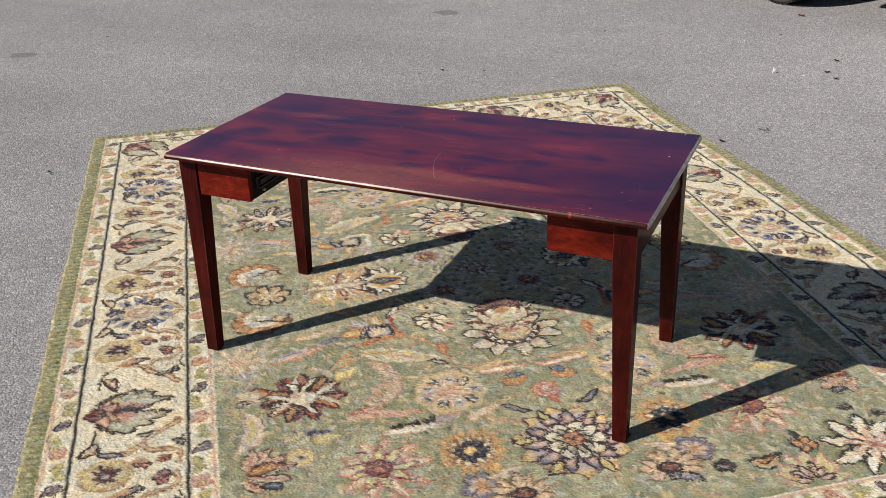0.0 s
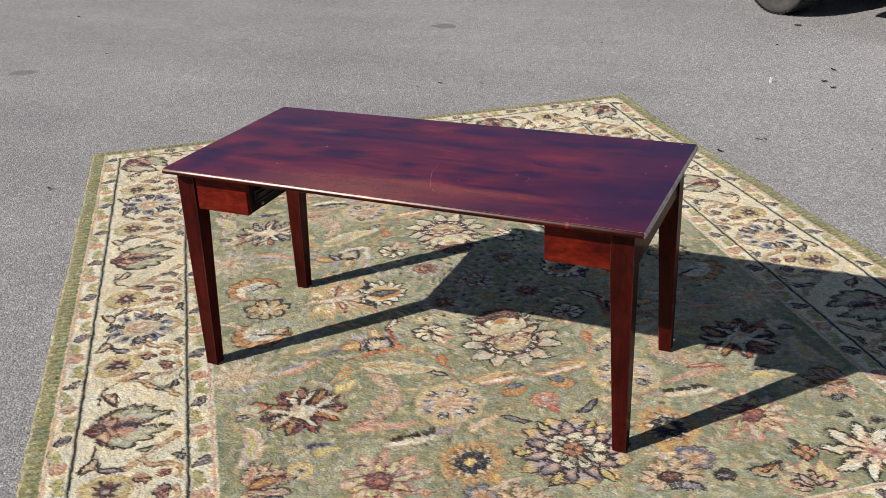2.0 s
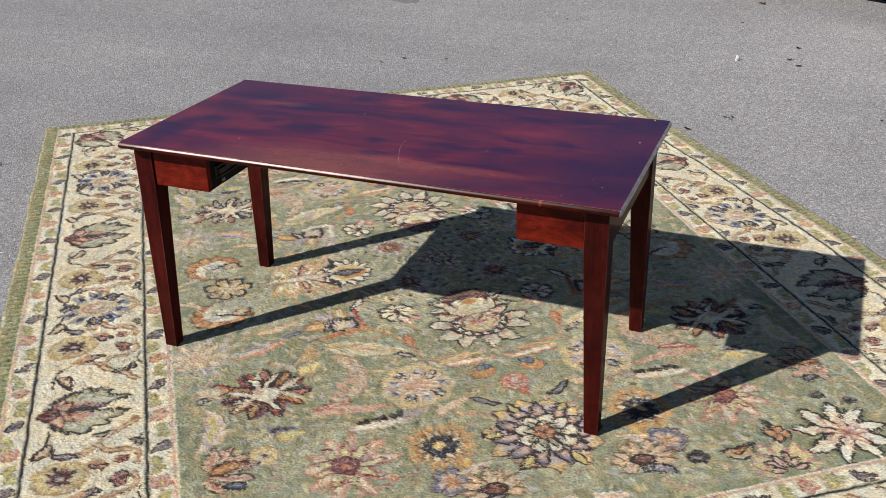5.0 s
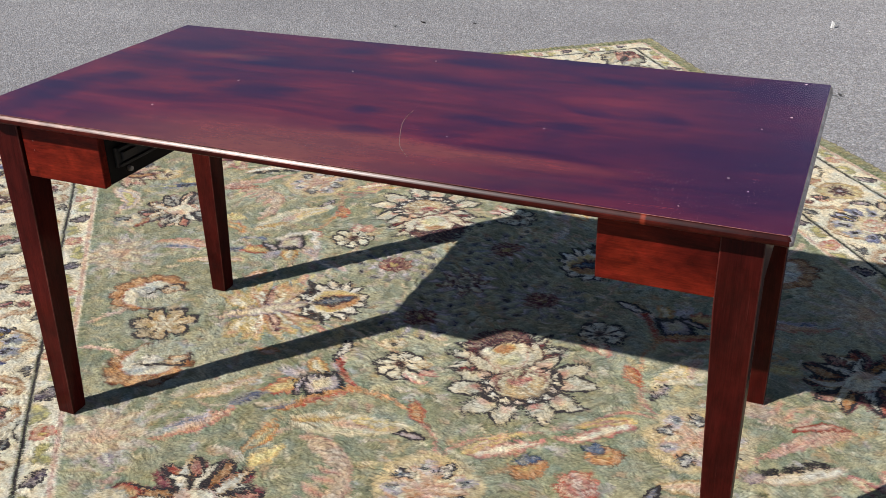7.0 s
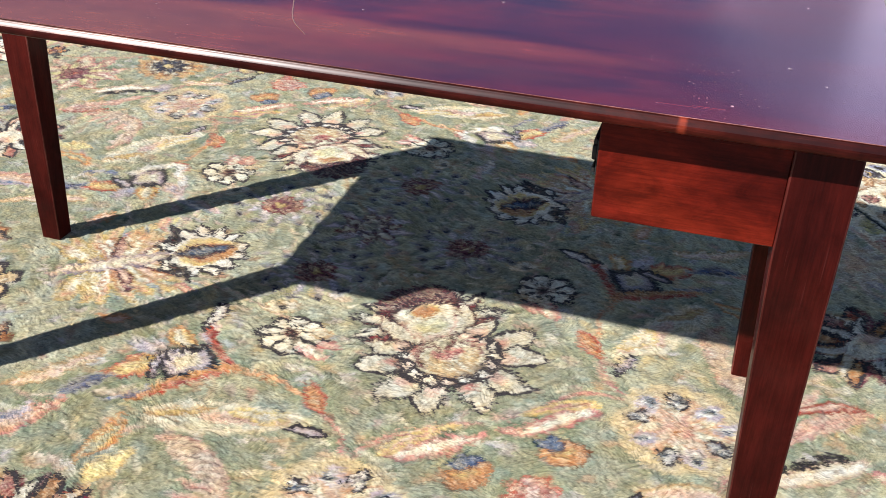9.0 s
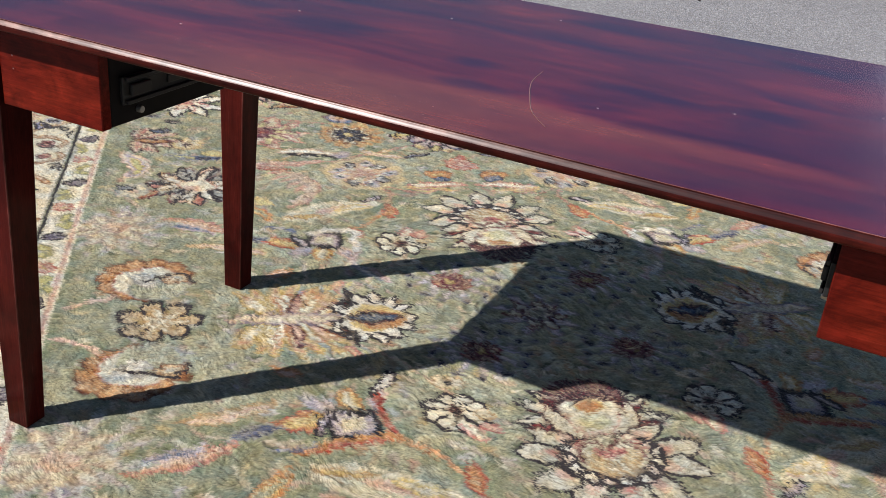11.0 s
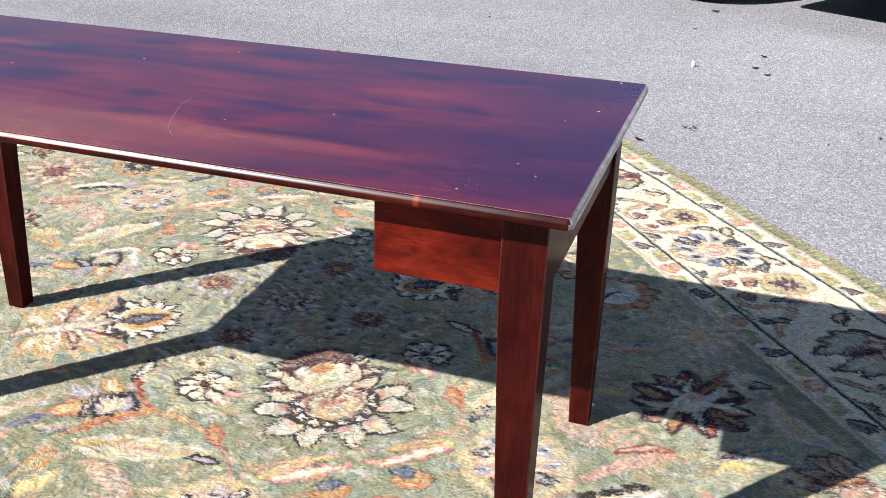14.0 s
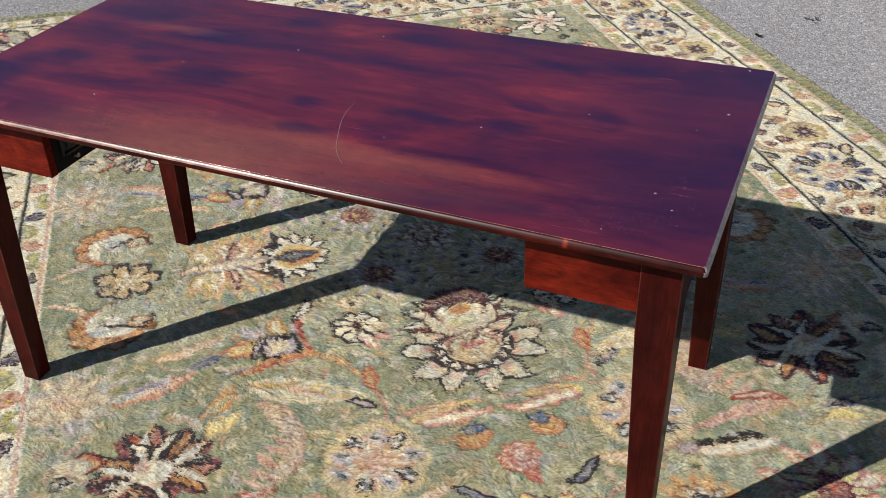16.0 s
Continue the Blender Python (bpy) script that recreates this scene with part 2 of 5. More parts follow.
def asphalt_material():
    """Weathered asphalt: grey stones of several sizes in a darker, pitted binder."""
    m = Nodes("asphalt")
    v = m.coords()
    stones = m.add("ShaderNodeTexVoronoi", Vector=v, Scale=125.0)
    small = m.add("ShaderNodeTexVoronoi", Vector=v, Scale=260.0)
    tone = m.add("ShaderNodeSeparateColor", Color=stones.outputs["Color"])
    grain = m.ramp(tone.outputs[0], (0.05, 0.68), (0.45, 0.98), (0.80, 1.15), (1.0, 1.55))
    broad = m.ramp(m.noise(v, 0.55, 5, 0.6), (0.30, 0.0), (0.70, 1.0))
    lanes = m.noise(m.coords(scale=(0.16, 1.1, 1), rotate=(0, 0, -0.12)), 1.3, 4, 0.6)
    patch = m.noise(v, 3.2, 4, 0.6)
    col = m.mix(broad, (0.288, 0.287, 0.291), (0.366, 0.363, 0.361))
    col = m.mix(0.6, col, m.mix(1.0, col, m.ramp(lanes, (0.30, 0.87), (0.70, 1.13)), "MULTIPLY"))
    col = m.mix(0.85, col, m.mix(1.0, col, grain, "MULTIPLY"))
    hue = m.ramp(tone.outputs[1], (0.3, (0.97, 0.99, 1.02)), (0.75, (1.0, 1.0, 1.0)), (0.95, (1.08, 1.0, 0.92)))
    col = m.mix(0.8, col, m.mix(1.0, col, hue, "MULTIPLY"))
    binder = m.ramp(stones.outputs["Distance"], (0.42, 1.0), (0.72, 0.74))
    col = m.mix(0.9, col, m.mix(1.0, col, binder, "MULTIPLY"))
    col = m.mix(m.ramp(patch, (0.62, 0.0), (0.8, 0.35)), col, (0.115, 0.113, 0.112))
    clump = m.noise(v, 58.0, 3, 0.7)
    col = m.mix(0.9, col, m.mix(1.0, col, m.ramp(clump, (0.3, 0.77), (0.7, 1.23)), "MULTIPLY"))
    pale = m.ramp(m.add("ShaderNodeTexVoronoi", Vector=v, Scale=17.0).outputs["Distance"], (0.045, 1.0), (0.075, 0.0))
    keep = m.ramp(m.noise(v, 9.0, 2, 0.5), (0.46, 0.0), (0.56, 1.0))
    col = m.mix(m.math("MULTIPLY", pale, keep), col, (0.70, 0.69, 0.66))
    chip = m.ramp(m.add("ShaderNodeTexVoronoi", Vector=v, Scale=7.0).outputs["Distance"], (0.030, 1.0), (0.055, 0.0))
    few = m.ramp(m.noise(v, 4.1, 2, 0.5), (0.47, 0.0), (0.55, 1.0))
    col = m.mix(m.math("MULTIPLY", chip, few), col, (0.74, 0.73, 0.70))
    h = m.math("ADD", m.ramp(stones.outputs["Distance"], (0.0, 1.0), (0.7, 0.0)), m.math("MULTIPLY", clump, 1.1))
    h = m.math("ADD", h, m.math("MULTIPLY", m.ramp(small.outputs["Distance"], (0.0, 1.0), (0.7, 0.0)), 0.35))
    return m.out(Base_Color=col, Roughness=0.9, Normal=m.bump(h, 0.6, 0.0038), Specular_IOR_Level=0.25)


NAP = 0.42        # the way the pile leans, as an angle in the plan


def rug_material():
    """Wool pile: locks of tufts that lean one way carry the colours a little over each motif's rim."""
    m = Nodes("tufted_wool")

    def dyed(name):
        at = m.add("ShaderNodeAttribute")
        at.attribute_name = name
        return at.outputs["Color"]

    v = m.coords()
    sway = m.add("ShaderNodeTexNoise", Vector=v, Scale=6.0, Detail=1.0, Roughness=0.5)
    k = m.add("ShaderNodeVectorMath")
    k.operation = "MULTIPLY_ADD"
    m.put(k, "0", sway.outputs["Color"])
    m.put(k, "1", (0.11, 0.11, 0))
    m.put(k, "2", v)

    def locks(long, wide, turn=0.0, detail=2.0, shift=0.0):
        mp = m.add("ShaderNodeMapping", Vector=k.outputs[0], Rotation=(0, 0, -NAP - turn), Location=(shift, shift, 0))
        sc = m.add("ShaderNodeMapping", Vector=mp.outputs[0], Scale=(1 / long, 1 / wide, 1))
        return m.noise(sc.outputs[0], 1.0, detail, 0.55)

    pick = locks(0.012, 0.0030, 0.0, 2.5)
    col = m.mix(m.ramp(pick, (0.53, 0.0), (0.59, 1.0)), dyed("pile"), dyed("pile_ahead"))
    col = m.mix(m.ramp(pick, (0.41, 1.0), (0.47, 0.0)), col, dyed("pile_behind"))
    # dark outlines, broken up by the locks
    at = m.add("ShaderNodeAttribute")
    at.attribute_name = "line"
    fray = m.math("ADD", at.outputs["Fac"], m.math("MULTIPLY", m.math("SUBTRACT", locks(0.009, 0.0028, 0.3, 2.0, 21.0), 0.5), 0.9))
    col = m.mix(m.ramp(fray, (0.47, 0.0), (0.62, 0.93)), col, (0.030, 0.025, 0.029))
    a = locks(0.013, 0.0046, 0.5, 2.0, 3.1)
    b = locks(0.011, 0.0044, -0.8, 2.0, 7.7)
    some = m.ramp(m.noise(v, 11.0, 2, 0.5), (0.42, 0.0), (0.58, 1.0))
    lock = m.math("ADD", m.math("MULTIPLY", a, some), m.math("MULTIPLY", b, m.math("SUBTRACT", 1.0, some)))
    # lock tones also paint the shade between tufts into the wool
    col = m.mix(1.0, col, m.ramp(lock, (0.28, 0.60), (0.43, 0.92), (0.58, 1.10), (0.74, 1.34)), "MULTIPLY")
    # pale tips paint highlights onto single locks; wide nap patches lighten and darken
    tip = m.ramp(locks(0.012, 0.0022, 0.1, 1.0, 12.3), (0.63, 0.0), (0.74, 0.30))
    col = m.mix(tip, col, (0.70, 0.62, 0.44))
    worn = m.noise(v, 5.0, 4, 0.6)
    col = m.mix(0.5, col, m.mix(1.0, col, m.ramp(worn, (0.3, (0.76, 0.77, 0.72)), (0.7, (1.28, 1.26, 1.24))), "MULTIPLY"))
    n = m.bump(lock, 0.5, 0.0038, m.bump(m.noise(v, 300.0, 2, 0.6), 0.25, 0.002))
    return m.out(Base_Color=col, Roughness=0.95, Normal=n, Specular_IOR_Level=0.15, Sheen_Weight=0.08, Sheen_Roughness=0.5)


def plain(name, col, rough, metal=0.0, vary=0.15, scale=14.0, bumpy=0.0, coat=0.0, gloss=0.5):
    m = Nodes(name)
    n = m.noise(m.coords(), scale, 5, 0.6)
    c = m.mix(1.0, (*col, 1), m.ramp(n, (0.3, 1 - vary), (0.7, 1 + vary)), "MULTIPLY")
    r = m.math("ADD", m.math("MULTIPLY", n, 0.2), rough - 0.1)
    if bumpy:
        m.out(Normal=m.bump(n, 0.5, bumpy))
    return m.out(Base_Color=c, Roughness=r, Metallic=metal, Coat_Weight=coat, Specular_IOR_Level=gloss)


asphalt = asphalt_material()
wool = rug_material()
rubber = plain("tyre_rubber", (0.022, 0.022, 0.022), 0.85, 0, 0.25, 20, 0.002, 0, 0.2)
dusty_rubber = plain("dusty_rubber", (0.085, 0.083, 0.080), 0.9, 0, 0.3, 9, 0.002, 0, 0.2)
white_paint = plain("white_paint", (0.68, 0.69, 0.71), 0.25, 0, 0.04, 4, 0, 0.6)
underbody = plain("underbody", (0.008, 0.008, 0.009), 0.9, 0, 0.3, 6, 0, 0, 0.05)
wheel_paint = plain("wheel_paint", (0.27, 0.27, 0.275), 0.5, 0, 0.08, 9)
steel = plain("zinc_steel", (0.34, 0.33, 0.31), 0.4, 0.9, 0.15, 40)
black_wood = plain("black_wood", (0.010, 0.009, 0.009), 0.6, 0.0, 0.25, 30, 0.0, 0, 0.1)
dull_steel = plain("dull_steel", (0.022, 0.021, 0.021), 0.6, 0.2, 0.2, 40)
dark_steel = plain("dark_steel", (0.010, 0.010, 0.010), 0.6, 0.0, 0.2, 40)
leaf_brown = plain("dry_leaf", (0.20, 0.085, 0.04), 0.8, 0, 0.3, 60, 0.001)
leaf_dark = plain("dark_leaf", (0.030, 0.018, 0.015), 0.85, 0, 0.3, 60, 0.001)
chip_white = plain("white_scrap", (0.80, 0.80, 0.78), 0.7, 0, 0.05, 60)
tar = plain("tar_patch", (0.19, 0.188, 0.185), 0.85, 0, 0.25, 40, 0.002)
tinted_glass = plain("tinted_glass", (0.21, 0.22, 0.25), 0.12, 0, 0.1, 2, 0, 0.5)
nick_pale = plain("nick_pale", (0.62, 0.57, 0.56), 0.6, 0, 0.2, 90)
scratch_pale = plain("scratch_pale", (0.30, 0.18, 0.16), 0.6, 0, 0.2, 90)

GROUND = -0.012

# ---- ground ----
gb = bmesh.new()
ring = [0.0, 1.5, 3.0, 5.0, 8.0, 14.0, 30.0, 90.0, 400.0, 2500.0]
rows_ = []
for r in ring[1:]:
    rows_.append([gb.verts.new((r * math.cos(k * math.tau / 48), 2 + r * math.sin(k * math.tau / 48), GROUND)) for k in range(48)])
mid_v = gb.verts.new((0, 2, GROUND))
for k in range(48):
    gb.faces.new((mid_v, rows_[0][k], rows_[0][(k + 1) % 48]))
    for a_, b_ in zip(rows_, rows_[1:]):
        gb.faces.new((a_[k], b_[k], b_[(k + 1) % 48], a_[(k + 1) % 48]))
tagged(part("ground", gb, asphalt), "weathered grey asphalt with pale specks of aggregate", "ground", kind="structure")

# ---- the rug ----
# Its own plan: u across, v along, from its middle; the pattern is the same in all four quarters.
HU, HV = 1.655, 2.165
RUG_MID = Vector((-0.8957, 0.9679))
RUG_U, RUG_V = Vector((0.80213, 0.59715)), Vector((0.59715, -0.80213))


def steps(*spans):
    out = []
    for a, b, d in spans:
        out += list(np.linspace(a, b, max(2, int(round((b - a) / d)) + 1))[:-1])
    return np.array(out + [spans[-1][1]])


us = steps((-HU, HU, 0.0030))
vs = steps((-HV, -1.1, 0.0060), (-1.1, 1.74, 0.0030), (1.74, HV, 0.014))
NU, NV = len(us), len(vs)
U0, V0 = np.meshgrid(us, vs)


def lattice(u, v, size, seed):
    """Smooth noise from 0 to 1 with cells of that many metres."""
    g = np.random.RandomState(seed).rand(512, 512)
    x, y = u / size + 100.0, v / size + 100.0
    i, j = np.floor(x).astype(int), np.floor(y).astype(int)
    fx, fy = x - i, y - j
    fx, fy = fx * fx * (3 - 2 * fx), fy * fy * (3 - 2 * fy)
    i0, i1, j0, j1 = i % 512, (i + 1) % 512, j % 512, (j + 1) % 512
    return (g[j0, i0] * (1 - fx) + g[j0, i1] * fx) * (1 - fy) + (g[j1, i0] * (1 - fx) + g[j1, i1] * fx) * fy


# hand-tufted lines wander and the wool lies in locks: the pattern is read at shifted places, along the locks
LIE = 0.9 + 2.4 * (lattice(U0, V0, 0.16, 15) - 0.5) + 0.8 * (lattice(U0, V0, 0.05, 16) - 0.5)
LC, LS = np.cos(LIE), np.sin(LIE)
ALONG_LOCK = lattice(U0 * LC + V0 * LS, (V0 * LC - U0 * LS) * 4.5, 0.020, 17)
FINE_LOCK = lattice(U0 * LC + V0 * LS, (V0 * LC - U0 * LS) * 3.5, 0.011, 18)
PUSH = 0.019 * (ALONG_LOCK - 0.5) + 0.012 * (FINE_LOCK - 0.5)
UW = U0 + 0.015 * (lattice(U0, V0, 0.050, 1) - 0.5) + 0.009 * (lattice(U0, V0, 0.015, 2) - 0.5) + PUSH * LC
VW = V0 + 0.015 * (lattice(U0, V0, 0.050, 3) - 0.5) + 0.009 * (lattice(U0, V0, 0.015, 4) - 0.5) + PUSH * LS
STREAK = 0.55 * ALONG_LOCK + 0.45 * FINE_LOCK
PATCH = lattice(U0, V0, 0.10, 6) * 0.6 + lattice(U0, V0, 0.03, 7) * 0.4
pile = np.zeros((NV, NU, 3))
KEEP = [None]
BOLD = [1.0]
carve = np.zeros((NV, NU))
LINE = np.zeros((NV, NU))

GREEN, GREEN2 = np.array((0.392, 0.392, 0.262)), np.array((0.222, 0.228, 0.136))
CREAM, CREAM2 = np.array((0.80, 0.72, 0.49)), np.array((0.64, 0.55, 0.35))
OLIVE = np.array((0.250, 0.258, 0.128))
NAVY, CHAR = np.array((0.034, 0.035, 0.052)), np.array((0.032, 0.027, 0.024))
BLUE, LILAC = np.array((0.165, 0.176, 0.215)), np.array((0.45, 0.375, 0.36))
RED, MAROON = np.array((0.38, 0.115, 0.072)), np.array((0.145, 0.058, 0.055))
PINK, ROSE = np.array((0.60, 0.40, 0.29)), np.array((0.46, 0.225, 0.17))
ORANGE, GOLD = np.array((0.47, 0.235, 0.100)), np.array((0.60, 0.43, 0.17))
TAN, BROWN = np.array((0.42, 0.29, 0.15)), np.array((0.19, 0.10, 0.055))
WHITE, GREY = np.array((0.76, 0.70, 0.54)), np.array((0.33, 0.32, 0.27))
LEAF, SAGE = np.array((0.50, 0.45, 0.20)), np.array((0.33, 0.32, 0.21))


PALE_WOOL, DEEP_WOOL = np.array((0.66, 0.57, 0.37)), np.array((0.42, 0.36, 0.34))


def soft(x, w=0.08):
    return np.clip(0.5 + x / w, 0, 1)


def window(cx, cy, reach, su=1, sv=1):
    """The part of the rug round a motif, and the distances from the motif's middle."""
    i0, i1 = np.searchsorted(us, (su * cx - reach, su * cx + reach))
    j0, j1 = np.searchsorted(vs, (sv * cy - reach, sv * cy + reach))
    s = np.s_[j0:j1, i0:i1]
    return s, su * UW[s] - cx, sv * VW[s] - cy


def lay(s, mask, col, groove=0.0, mixed=1.0):
    """Lays wool of that colour where the mask is: locks of paler and darker wool run through it."""
    if mask.size == 0:
        return
    m = np.clip(mask * (0.66 + 0.70 * STREAK[s]), 0, 1)
    if KEEP[0] is not None:
        m = m * KEEP[0][s]
    if not groove:
        LINE[s] *= 1 - m
    m = m[..., None]
    tone = (0.62 + 0.30 * PATCH[s] + 0.46 * STREAK[s])[..., None]
    if groove:
        carve[s] = np.maximum(carve[s], groove * mask)
    elif mixed:
        pale = (soft(FINE_LOCK[s] - 0.66, 0.25) * 0.42 * mixed)[..., None]
        deep = (soft(0.27 - ALONG_LOCK[s], 0.22) * 0.60 * mixed)[..., None]
        wool_ = col * (1 - pale) + PALE_WOOL * pale
        wool_ = wool_ * (1 - deep) + wool_ * DEEP_WOOL * deep
        pile[s] = pile[s] * (1 - m) + wool_ * tone * m
        return
    pile[s] = pile[s] * (1 - m) + col * tone * m


def outline(s, off, edge, half=0.0090):
    """Dark yarn along a rim, off metres from it; only dark edges have it."""
    dark = np.clip(1.45 - (edge @ np.array((0.3, 0.5, 0.2))) / 0.10, 0, 1)
    if dark > 0 and off.size:
        near = dark * np.clip(1 - np.abs(off) / (half * (0.8 + 0.2 * BOLD[0])), 0, 1)
        if KEEP[0] is not None:
            near = near * KEEP[0][s]
        LINE[s] = np.maximum(LINE[s], near)


def turned(x, y, ang):
    c, s = math.cos(ang), math.sin(ang)
    return c * x + s * y, c * y - s * x


def leaf(cx, cy, deg, length, width, fill, edge, mid=None, bend=0.0, jag=0, q=(1, 1), line=0.0045, tip=None):
    """A leaf from its foot, with an outline, a vein or second colour and a bent spine."""
    line = line * BOLD[0]
    s, x, y = window(cx, cy, length * 1.15 + width, *q)
    x, y = turned(x, y, radians(deg))
    t = x / length
    tc = np.clip(t, 0, 1)
    y = y - bend * length * 4 * tc * (1 - tc)
    half = width * np.sin(np.pi * tc ** 0.8) ** 0.8
    if jag:
        half = half * (0.78 + 0.30 * np.abs(((t * jag) % 1) * 2 - 1))
    d = np.where((t > 0) & (t < 1), half - np.abs(y), -1)
    lay(s, soft(d + line * 0.5, line), edge, 0.5)
    lay(s, soft(d - line * 0.7, line), fill)
    if mid is not None:
        lay(s, soft(half * 0.42 - np.abs(y), line * 1.2) * (t > 0.08) * (t < 0.86), mid)
    if tip is not None:
        lay(s, soft(d - line, line) * soft(t - 0.62, 0.3), tip)
    outline(s, np.where((t > 0) & (t < 1), d, 1.0), edge, min(0.0090, 0.36 * width + 0.0018))


def blade(x0, y0, x1, y1, width, fill, edge, mid=None, bend=0.0, jag=0, q=(1, 1), tip=None):
    """A leaf from one end to the other."""
    leaf(x0, y0, math.degrees(math.atan2(y1 - y0, x1 - x0)), math.hypot(x1 - x0, y1 - y0), width, fill, edge, mid, bend, jag, q, tip=tip)


def disc(cx, cy, ru, rv, col, edge=None, q=(1, 1), line=0.005, bead=False):
    s, x, y = window(cx, cy, max(ru, rv) * 1.3 + 0.01, *q)
    d = (1 - np.hypot(x / ru, y / rv)) * min(ru, rv)
    if edge is not None:
        lay(s, soft(d + line * 0.7, line), edge, 0.5)
    lay(s, soft(d, line), col)
    if edge is not None and min(ru, rv) > 0.020:
        outline(s, d, edge)
    if bead:
        outline(s, d + 0.002, edge, 0.0062)


def rosette(cx, cy, r, n, petal, edge, heart, tip=None, second=None, start=0.0, q=(1, 1), squash=1.0, line=0.005, depth=0.26):
    """A round flower: lobed petals parted by lines, a heart, and coloured tips."""
    s, x, y = window(cx, cy, r * 1.25, *q)
    y = y / squash
    rho, th = np.hypot(x, y), np.arctan2(y, x) - start
    lobe = np.abs(np.cos(n * th / 2))
    rim = r * (1 - depth + depth * lobe ** 0.6)
    lay(s, soft(rim + line * 0.7 - rho, line), edge, 0.5)
    lay(s, soft(rim - line * 0.4 - rho, line), petal)
    if tip is not None:
        lay(s, soft(rim - line - rho, line) * soft(rho - r * 0.62, r * 0.25), tip)
    if second is not None:
        lay(s, soft(r * 0.60 * (0.8 + 0.2 * lobe) - rho, line * 1.5), second)
    parted = np.abs(np.mod(th * n / (2 * np.pi), 1) - 0.5) * 2 * np.pi / n * rho
    lay(s, soft(line * 0.38 - parted, line) * (rho < rim) * (rho > r * 0.3), edge, 0.3)
    outline(s, rim - rho, edge)
    outline(s, np.where((rho < rim) & (rho > r * 0.34), parted, 1.0), edge, 0.0065)
    lay(s, soft(r * 0.26 - rho, line), heart)


def vine(col, width, q, *pts):
    """A thin winding stem through the points."""
    p = [np.array(a) for a in pts]
    p = [2 * p[0] - p[1]] + p + [2 * p[-1] - p[-2]]
    for a, b, c, d in zip(p, p[1:], p[2:], p[3:]):
        mid, reach = (b + c) / 2, np.hypot(*(c - b)) * 0.75 + 0.02
        s, x, y = window(mid[0], mid[1], reach, *q)
        best = np.full(x.shape, 9.0)
        for t in np.linspace(0, 1, 14):
            z = 0.5 * (2 * b + (c - a) * t + (2 * a - 5 * b + 4 * c - d) * t * t + (3 * b - a - 3 * c + d) * t ** 3) - mid
            best = np.minimum(best, np.hypot(x - z[0], y - z[1]))
        lay(s, soft(width - best, 0.005), col)
        if width < 0.006:
            outline(s, best, col, width * 1.7)


def fan(cx, cy, n, first, last, r0, r1, width, fill, edge, mid=None, tip=None, q=(1, 1), jag=0, squash=1.0):
    """Pointed leaves spread round a heart."""
    for k in range(n):
        d = first + (last - first) * k / max(1, n - 1)
        grow = 0.82 + 0.28 * math.sin(math.pi * k / max(1, n - 1))
        a = radians(d)
        leaf(cx + r0 * math.cos(a), cy + r0 * math.sin(a) * squash, d, (r1 - r0) * grow, width, fill, edge, mid, 0.04 if k % 2 else -0.04, jag, q, tip=tip)


# grounds and lines
EDGE = np.minimum(HU - np.abs(U0 * 0.8 + UW * 0.2), HV - np.abs(V0 * 0.8 + VW * 0.2))
ALONG = np.where(HU - np.abs(U0) < HV - np.abs(V0), V0, U0)
ALL = np.s_[:, :]
lay(ALL, np.ones_like(U0), GREEN, 0, 0.45)
lay(ALL, soft(PATCH - 0.53, 0.22) * 0.8, GREEN2, 0, 0.3)
# wide darker patches: shading of the leaning pile, put into the green
WIDE = lattice(U0, V0, 0.28, 21)
lay(ALL, soft(WIDE - 0.55, 0.25) * 0.65, GREEN2, 0, 0.3)
lay(ALL, soft(0.42 - PATCH, 0.2) * 0.35, np.array((0.40, 0.40, 0.25)))
lay(ALL, soft(0.590 - EDGE, 0.004), CREAM)
lay(ALL, soft(0.585 - EDGE, 0.004) * soft(EDGE - 0.572, 0.004), PINK)
lay(ALL, soft(0.572 - EDGE, 0.004) * soft(EDGE - 0.507, 0.004), CREAM)
lay(ALL, soft(0.507 - EDGE, 0.004) * soft(EDGE - 0.150, 0.004), CREAM)
lay(ALL, soft(0.507 - EDGE, 0.004) * soft(EDGE - 0.150, 0.004) * soft(PATCH - 0.5, 0.3) * 0.3, CREAM2)
for at_ in (0.503, 0.153):
    lay(ALL, soft(0.013 - np.abs(EDGE - at_), 0.004), WHITE * 0.95)
    lay(ALL, soft(0.0075 - np.abs(EDGE - at_ + 0.001), 0.004), SAGE)
    LINE[:] = np.maximum(LINE, np.clip(1 - np.abs(EDGE - at_ + 0.003 * (lattice(U0, V0, 0.03, 23) - 0.5)) / 0.0075, 0, 1) * (0.62 + 0.5 * lattice(U0, V0, 0.045, 22)))
    lay(ALL, soft(0.0030 - np.abs(EDGE - at_ + 0.003 * (lattice(U0, V0, 0.03, 23) - 0.5)), 0.003) * (0.55 + 0.6 * lattice(U0, V0, 0.045, 22)), np.array((0.060, 0.070, 0.048)), 1.0)
lay(ALL, soft(0.150 - 0.012 - EDGE, 0.004) * soft(EDGE - 0.072, 0.004), CREAM)
lay(ALL, soft(0.006 - np.abs(EDGE - 0.074), 0.004), PINK)
lay(ALL, soft(0.066 - EDGE, 0.005), OLIVE)
RIB = 0.5 + 0.5 * np.sin(ALONG * math.tau / 0.031 + 2.0 * lattice(U0, V0, 0.05, 9))
lay(ALL, soft(0.064 - EDGE, 0.005) * RIB ** 2 * 0.55, np.array((0.13, 0.135, 0.058)))
lay(ALL, soft(0.020 - EDGE, 0.02) * 0.5, np.array((0.34, 0.30, 0.15)))


